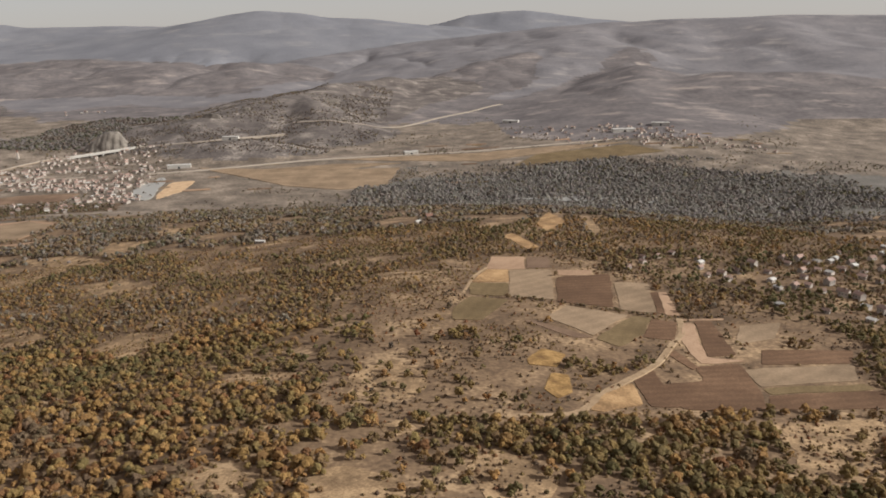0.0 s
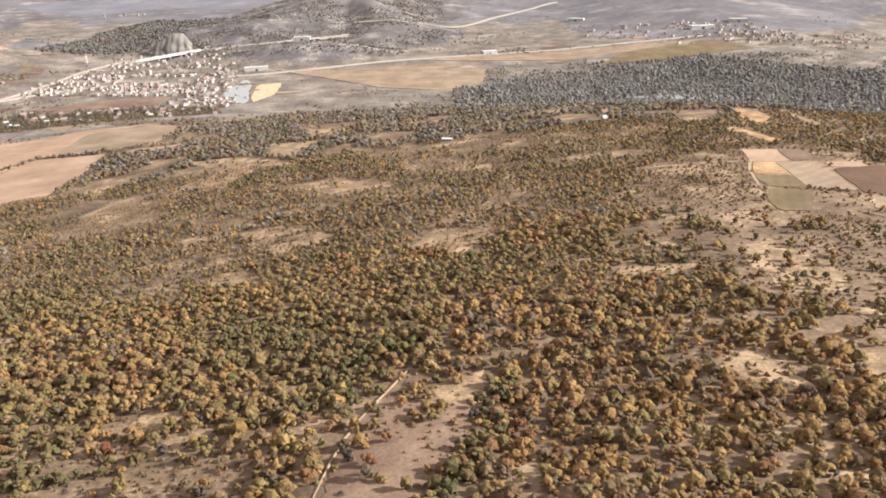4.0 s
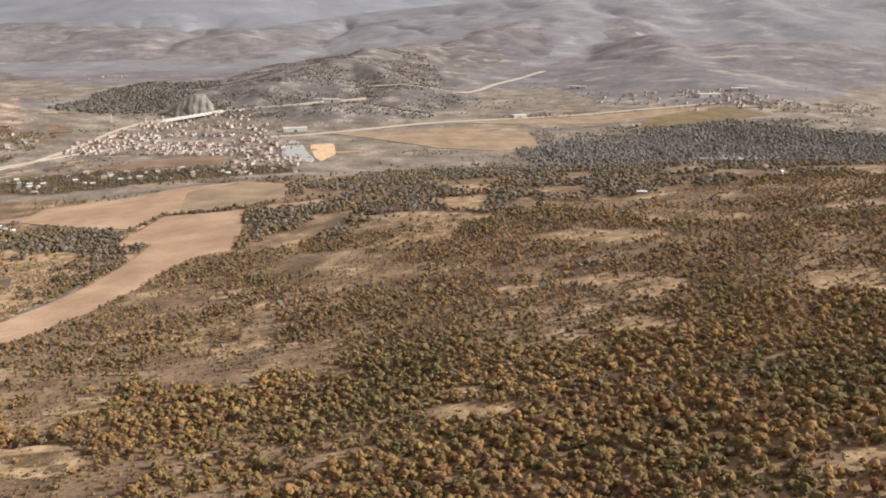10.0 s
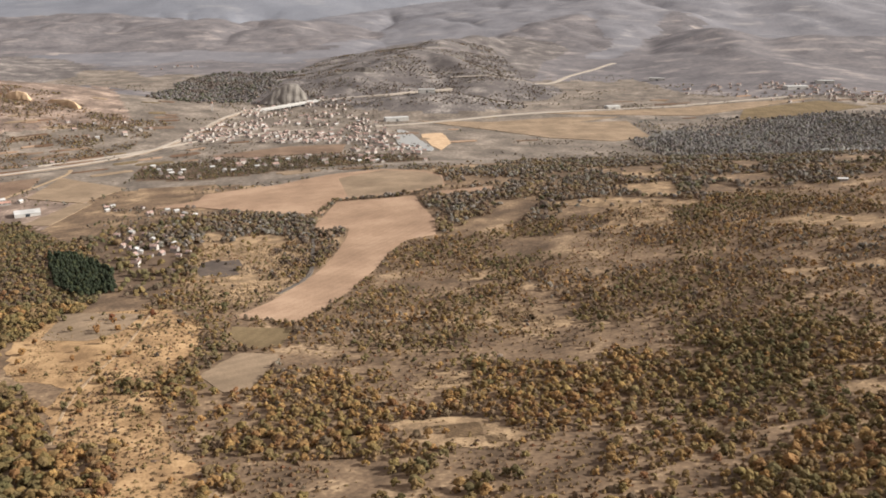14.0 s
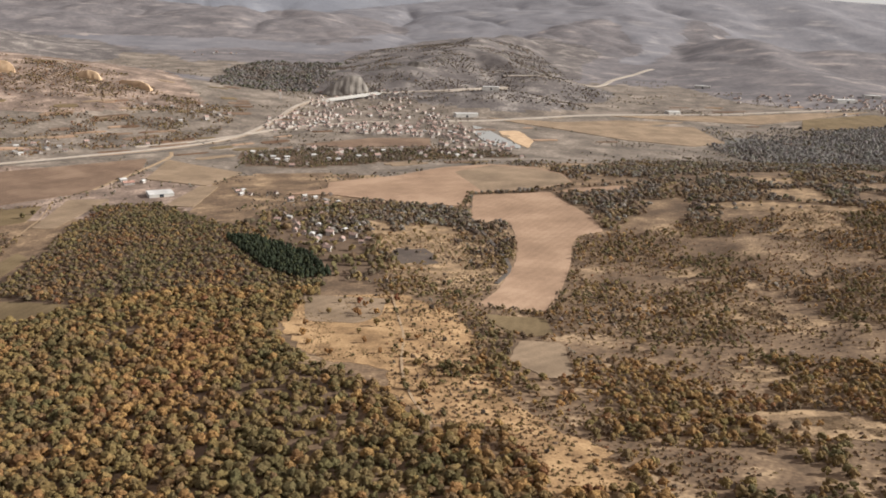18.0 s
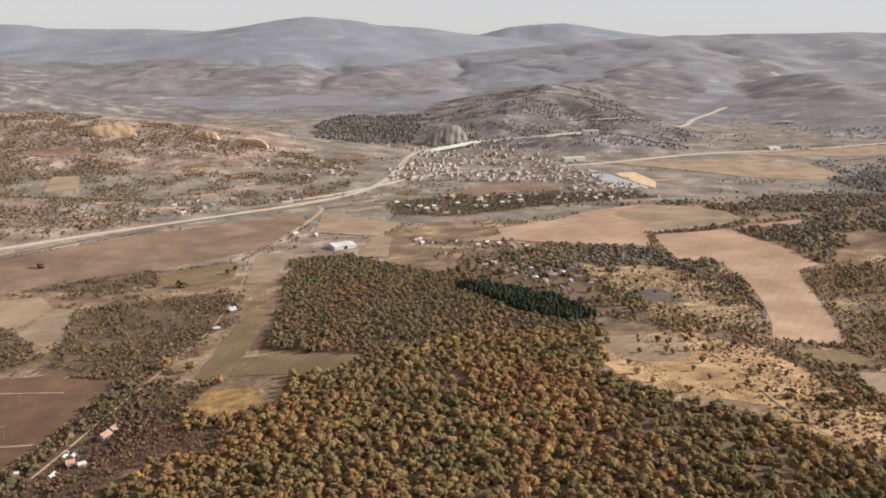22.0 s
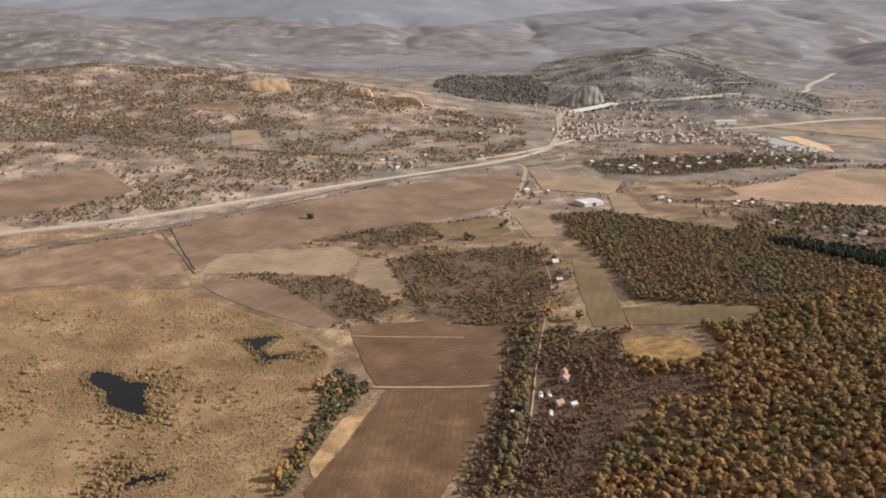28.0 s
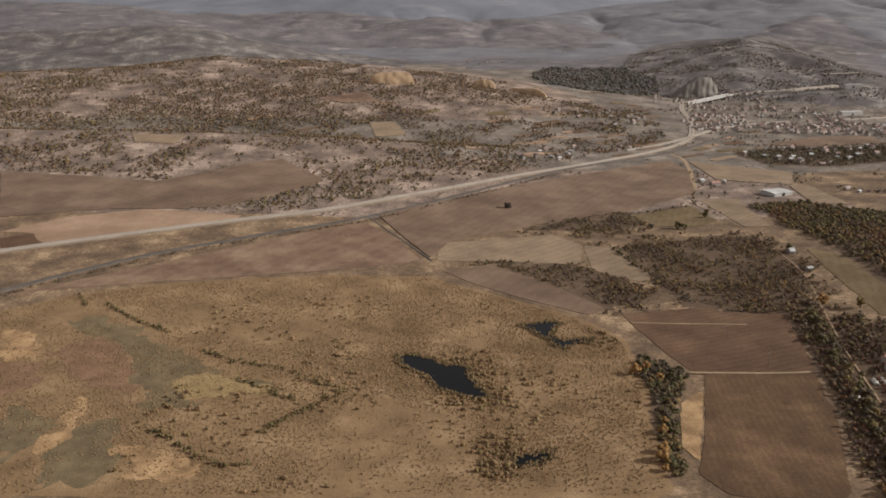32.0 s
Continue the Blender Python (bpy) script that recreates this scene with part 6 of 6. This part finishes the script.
settle(tower, -665.5, 1286.6, 10, "pale square church tower at the edge of the town", "", "tower")


def viaduct():
    """Deck on pairs of tall piers across the mouth of the side valley."""
    root = new("viaduct")
    a, b = np.array((-604.0, 1318.0)), np.array((-516.0, 1386.0))
    d = (b - a) / np.linalg.norm(b - a)
    n = np.array((d[1], -d[0]))
    za, zb = 7.0, 13.5

    def slab(name, half, z0, z1, off, mat, label):
        bm = bmesh.new()
        q = []
        for end, z in ((a, za), (b, zb)):
            for s, h in ((-half, z0), (half, z0), (half, z1), (-half, z1)):
                c = end + n * (s + off)
                q.append(bm.verts.new((c[0], c[1], z + h)))
        for f in ((0, 1, 5, 4), (1, 2, 6, 5), (2, 3, 7, 6), (3, 0, 4, 7), (3, 2, 1, 0), (4, 5, 6, 7)):
            bm.faces.new([q[k] for k in f])
        part(name, bm, mat, root, label)

    slab("deck", 5.5, -1.6, 0, 0, CONCRETE, "pale concrete deck")
    for s in (-1, 1):
        slab("parapet", 0.25, 0.0, 1.1, s * 5.2, CONCRETE, "")
    length = np.linalg.norm(b - a)
    for k in range(1, 6):
        for s in (-1, 1):
            c = a + d * length * k / 6 + n * s * 3
            z = za + (zb - za) * k / 6
            bm = bmesh.new()
            box(bm, c[0] - 0.9, c[0] + 0.9, c[1] - 0.9, c[1] + 0.9, height(c[0], c[1]) - 2, z - 1.6)
            part("pier", bm, CONCRETE, root)
    return tagged(root, "long pale concrete viaduct on square piers", "viaduct")


viaduct()
tagged(ribbon("road", [(-650, 1268), (-625, 1296), (-604, 1318)], 11, ASPHALT, 0, level=[3, 5, 7.0], thick=6), "ramp of the highway up to the viaduct", "road", kind="structure")
tagged(ribbon("road", [(-516, 1386), (-503, 1394), (-458, 1406), (-397, 1425), (-334, 1476), (-290, 1503)], 11, ASPHALT, 0, level=[13.5, 15.7, 17.7, 18.9, 17.0, 17.8], thick=12), "highway on its bank beyond the viaduct", "road", kind="structure")


def rock_face(name, x, y, w, h, d, turn, mat, label, steps_=28, grooves=5.0, seed=1, power=2.2, lean=False):
    """A bulging cliff with vertical grooves, its back in the hill."""
    bm = bmesh.new()
    grid = []
    for j in range(steps_ // 2 + 1):
        v = j / (steps_ // 2)
        row = []
        for i in range(steps_ + 1):
            u = i / steps_ * 2 - 1
            top = max(0.0, 1 - abs(u) ** power) ** 0.6 if not lean else min(1.0, 0.85 * (u + 1)) ** 0.7 * min(1.0, 1.6 * (1 - u) + 0.45)
            top *= 0.96 + 0.05 * float(value_noise(np.array([u * 30.0]), np.array([seed * 5.0]), 6, seed)[0])
            z = v * top * h
            out = d * (1 - v ** 2.5) * max(0.0, 1 - abs(u) ** 3)
            out += 0.06 * d * math.sin(u * math.pi * grooves + 0.8 * math.sin(v * 4)) * (0.3 + v * (1 - v) * 2)
            out += 0.20 * d * float(value_noise(np.array([u * 40]), np.array([v * 22 + seed]), 7, seed)[0])
            row.append(bm.verts.new((u * w / 2, -out, z - 2)))
        grid.append(row)
    back = [bm.verts.new((vert.co.x, d * 0.8, vert.co.z)) for vert in grid[-1]]
    grid.append(back)
    grid.append([bm.verts.new((vert.co.x, d * 0.8 + 1.2 * (vert.co.z + 2), -2)) for vert in back])
    for r0, r1 in zip(grid, grid[1:]):
        for i in range(steps_):
            bm.faces.new((r0[i], r0[i + 1], r1[i + 1], r1[i]))
    ob = part(name, bm, mat)
    ob.matrix_basis = pose(x, y, height(x, y) - 4 if d < 10 else height(x, y - 22) - 2, 0, 0, turn)
    return tagged(ob, label, name.replace("_", " "), kind="structure")


rock_face("cliff", -573, 1392, 78, 37, 12, 4, ROCK, "pale grooved limestone cliff beside the viaduct", seed=3, lean=True, grooves=8)
for k, (x, y, w, h) in enumerate(((-440.9, 1575.0, 44, 15), (-485.9, 1569.2, 30, 10), (-300.1, 1843.2, 46, 8), (-243.8, 1800.2, 40, 12), (-389.6, 1632.7, 26, 12), (-223.6, 1637.0, 30, 7))):
    rock_face("outcrop", x, y + 6, w, h, 4, -12 + 9 * k % 30, ROCK, "pale bare rock on the brown hillside", seed=20 + k, grooves=3, power=3, steps_=16)
rock_face("quarry_face", -1049, 1252, 66, 23, 3, 6, SAND, "yellow sandy quarry face on the hillside", seed=9, grooves=3, power=6)
rock_face("quarry_face", -921, 1248, 36, 18, 3, -8, SAND, "lower tan quarry step", seed=10, grooves=3, power=4)
rock_face("quarry_face", -862, 1243, 64, 14, 3, -30, SAND, "small sandy quarry on the slope", seed=11, grooves=3, power=4)
rock_face("sand_bank", -915, 352, 16, 3.2, 4, -55, SAND, "pale eroded bank at the edge of the marsh", seed=12, grooves=6, power=4)


# single trees that stand apart
def tree(name, tall, wide, mix, seed, lumps=9):
    root = new(name)
    rng = np.random.default_rng(seed)
    bm = bmesh.new()
    bmesh.ops.create_cone(bm, cap_ends=False, segments=6, radius1=0.16 * wide, radius2=0.07 * wide, depth=tall * 0.6, matrix=Matrix.Translation((0, 0, tall * 0.25)))
    for k in range(4):
        ang = k * 1.6 + seed
        m = Matrix.Translation((0.22 * wide * math.cos(ang), 0.22 * wide * math.sin(ang), tall * 0.52)) @ Euler((0.7 * -math.sin(ang), 0.7 * math.cos(ang), 0)).to_matrix().to_4x4()
        bmesh.ops.create_cone(bm, cap_ends=False, segments=5, radius1=0.07 * wide, radius2=0.025 * wide, depth=tall * 0.42, matrix=m)
    part("trunk", bm, BARK, root)
    ang, out = rng.uniform(0, 2 * math.pi, lumps), np.sqrt(rng.uniform(0, 1, lumps)) * 0.62 * wide
    c = np.stack([np.cos(ang) * out, np.sin(ang) * out, tall * rng.uniform(0.26, 0.74, lumps)], 1)
    r = wide * rng.uniform(0.30, 0.52, lumps)
    crown = new("crown", lumps_mesh("crown", c, r, tint_mix(rng, 1, mix) * rng.uniform(0.8, 1.2, (lumps, 1)), rng, shape_faces=ICO_FACES, shake=0.3))
    crown.parent = root
    return root


TREE_KINDS = [
    (tree("tree", 3.4, 1.5, dict(olive=1), 1), "small round oak in olive-brown leaf"),
    (tree("tree", 3.0, 1.4, dict(amber=1), 2), "small oak in amber autumn leaf"),
    (tree("tree", 2.6, 1.3, dict(moss=1), 3), "low dark green bushy tree"),
    (tree("tree", 3.2, 1.4, dict(gold=1), 4), "small golden autumn tree"),
    (tree("tree", 2.8, 1.4, dict(bare=1), 5), "leafless grey-brown small tree"),
    (tree("tree", 3.2, 1.5, dict(rust=1), 6), "small tree in rust-red leaf"),
]
TREE_COUNTS = [0] * len(TREE_KINDS)


def put_tree(x, y, kind, size, turn, group):
    proto, label = TREE_KINDS[kind]
    ob = proto if TREE_COUNTS[kind] == 0 else copy_thing(proto, Matrix())
    TREE_COUNTS[kind] += 1
    ob.matrix_basis = pose(x, y, height(x, y) - 0.05, 0, 0, turn) @ Matrix.Diagonal((size, size, size, 1))
    tagged(ob, label, "tree", group)


def lone_trees(polys, gap, share, weights, seed, group, limit):
    rng = np.random.default_rng(seed)
    p = []
    for poly in polys:
        a = np.array(poly)
        q = scatter(a[:, 0].min(), a[:, 0].max(), a[:, 1].min(), a[:, 1].max(), gap, seed)
        p.append(q[in_any(q, [poly], -1.0)])
    p = np.concatenate(p)
    p = p[rng.uniform(0, 1, len(p)) < share]
    for x, y in p[rng.permutation(len(p))][:limit]:
        put_tree(x, y, int(rng.choice(6, p=weights)), rng.uniform(0.6, 1.25), rng.uniform(0, 360), group)


lone_trees([REGIONS["ridge"]], 9, 0.55, (0.35, 0.15, 0.3, 0.05, 0.1, 0.05), 31, "bushes on the dry ridge", 70)
lone_trees([REGIONS["village_slope"]], 11, 0.6, (0.3, 0.1, 0.35, 0.05, 0.2, 0.0), 32, "bushes below the hamlet", 40)
lone_trees([REGIONS["scrub"], REGIONS["scrub2"]], 9, 0.5, (0.3, 0.2, 0.25, 0.1, 0.1, 0.05), 33, "lone trees on the bare hill", 90)
lone_trees([REGIONS["lane_meadow"], REGIONS["hill_clear1"]], 7, 0.5, (0.3, 0.2, 0.2, 0.15, 0.1, 0.05), 34, "trees in the hill clearings", 40)
for x, y, k, s in ((-945, 680, 4, 2.2), (-828, 620, 2, 1.8), (-832, 622, 2, 2.4), (-850, 626, 4, 1.6), (-784, 553, 2, 2.0), (-800, 660, 2, 1.7), (-804, 650, 2, 1.9), (-806, 462, 3, 2.2),
                   (-774, 428, 3, 1.7), (-792, 452, 0, 1.8), (-915, 387, 3, 1.1), (-910, 390, 3, 1.4), (-913, 401, 3, 1.6), (-919, 397, 3, 1.9), (-919, 352, 3, 1.1), (-922, 344, 3, 1.4), (-926, 330, 3, 1.6), (-928, 324, 3, 1.9), (-929, 317, 3, 1.1), (-862, 600, 2, 1.6), (-700, 660, 2, 1.5), (-425, 690, 2, 1.6)):
    put_tree(x, y, k, s, x * 7 % 360, "trees among the fields")


# poles
def pole(name, tall):
    root = new(name)
    bm = bmesh.new()
    bmesh.ops.create_cone(bm, cap_ends=True, segments=6, radius1=0.16, radius2=0.10, depth=tall + 1, matrix=Matrix.Translation((0, 0, tall / 2 - 0.5)))
    part("post", bm, WOOD, root)
    bm = bmesh.new()
    box(bm, -1.0, 1.0, -0.07, 0.07, tall - 0.6, tall - 0.4)
    part("crossarm", bm, WOOD, root)
    for x in (-0.8, 0.8):
        bm = bmesh.new()
        bmesh.ops.create_cone(bm, cap_ends=True, segments=6, radius1=0.09, radius2=0.06, depth=0.3, matrix=Matrix.Translation((x, 0, tall - 0.25)))
        part("insulator", bm, CONCRETE, root)
    return root


first = pole("utility_pole", 7.0)
spots = [(-860, 398), (-866, 432), (-872, 470), (-853, 362), (-1187, 565), (-1150, 590), (-1112, 614), (-1070, 640), (-1030, 672), (-985, 715), (-940, 758)]
for k, (x, y) in enumerate(spots):
    ob = first if k == 0 else copy_thing(first, Matrix())
    ob.matrix_basis = pose(x, y, height(x, y) - 0.1, 0, 0, 40)
    tagged(ob, "slim wooden utility pole among the fields", "pole", "utility poles")

# dark hedges across the marsh, along the railway and in the fields
def hedge_line(name, label, pts, seed, size=(0.7, 1.3), mix=None, gap=1.6, spread=1.2):
    c = curve_points(pts, gap)[:, :2]
    rng = np.random.default_rng(seed)
    c = np.repeat(c, 2, 0)
    c = c[rng.uniform(0, 1, len(c)) < 0.75] 
    c = c + rng.normal(0, spread, c.shape)
    return crowns(name, label, "hedge", c, size, mix or dict(moss=2, bare=2, sedge=1), seed + 5, lumps=2)


for k, pts in enumerate(MARSH_HEDGES):
    hedge_line("marsh_hedge", "dark line of sedge and low bushes on the marsh", pts, 400 + k, (0.5, 1.2), dict(moss=3, olive=1, sedge=1), 1.1, 0.8)
hedge_line("hedge", "low dark hedge along the railway", [(x + 5, y - 5) for x, y in LINES["railway"][:8]], 420, (0.6, 1.3), dict(bare=3, moss=1, dun=1), 3.0, 1.0)
hedge_line("hedge", "dark hedge between the two big tan fields", [(-470, 691), (-430, 696), (-400, 706), (-383, 716)], 421, (0.8, 1.4))
hedge_line("hedge", "bushes along the gully in the big field", [(-474, 697), (-480, 672), (-487, 648), (-492, 625)], 422, (0.9, 1.6))
hedge_line("hedge", "dark hedge along the lane", [(x - 6.5, y) for x, y in LINES["lane"][4:]], 423, (1.1, 2.4), dict(bare=2, moss=3, olive=2), 1.0, 2.4)
hedge_line("hedge", "hedge round the lower edge of the tan field", [(-516, 405), (-500, 402), (-488, 396), (-480, 404), (-466, 434)], 424, (0.7, 1.3))
hedge_line("hedge", "straggling hedge across the fields", [(-886, 580), (-880, 540), (-870, 500), (-866, 478)], 425, (0.8, 1.4))
hedge_line("hedge", "bushes along the field edge above the fallow", [(-855, 664), (-820, 680), (-800, 690), (-785, 735)], 426, (0.6, 1.2), None, 2.4, 1.0)
hedge_line("hedge", "hedge along the fields on the hill", [(28, 358), (40, 355), (52, 350), (64, 344), (75, 340), (86, 336), (97, 336), (118, 337)], 427, (0.6, 1.1), None, 2.0, 0.8)
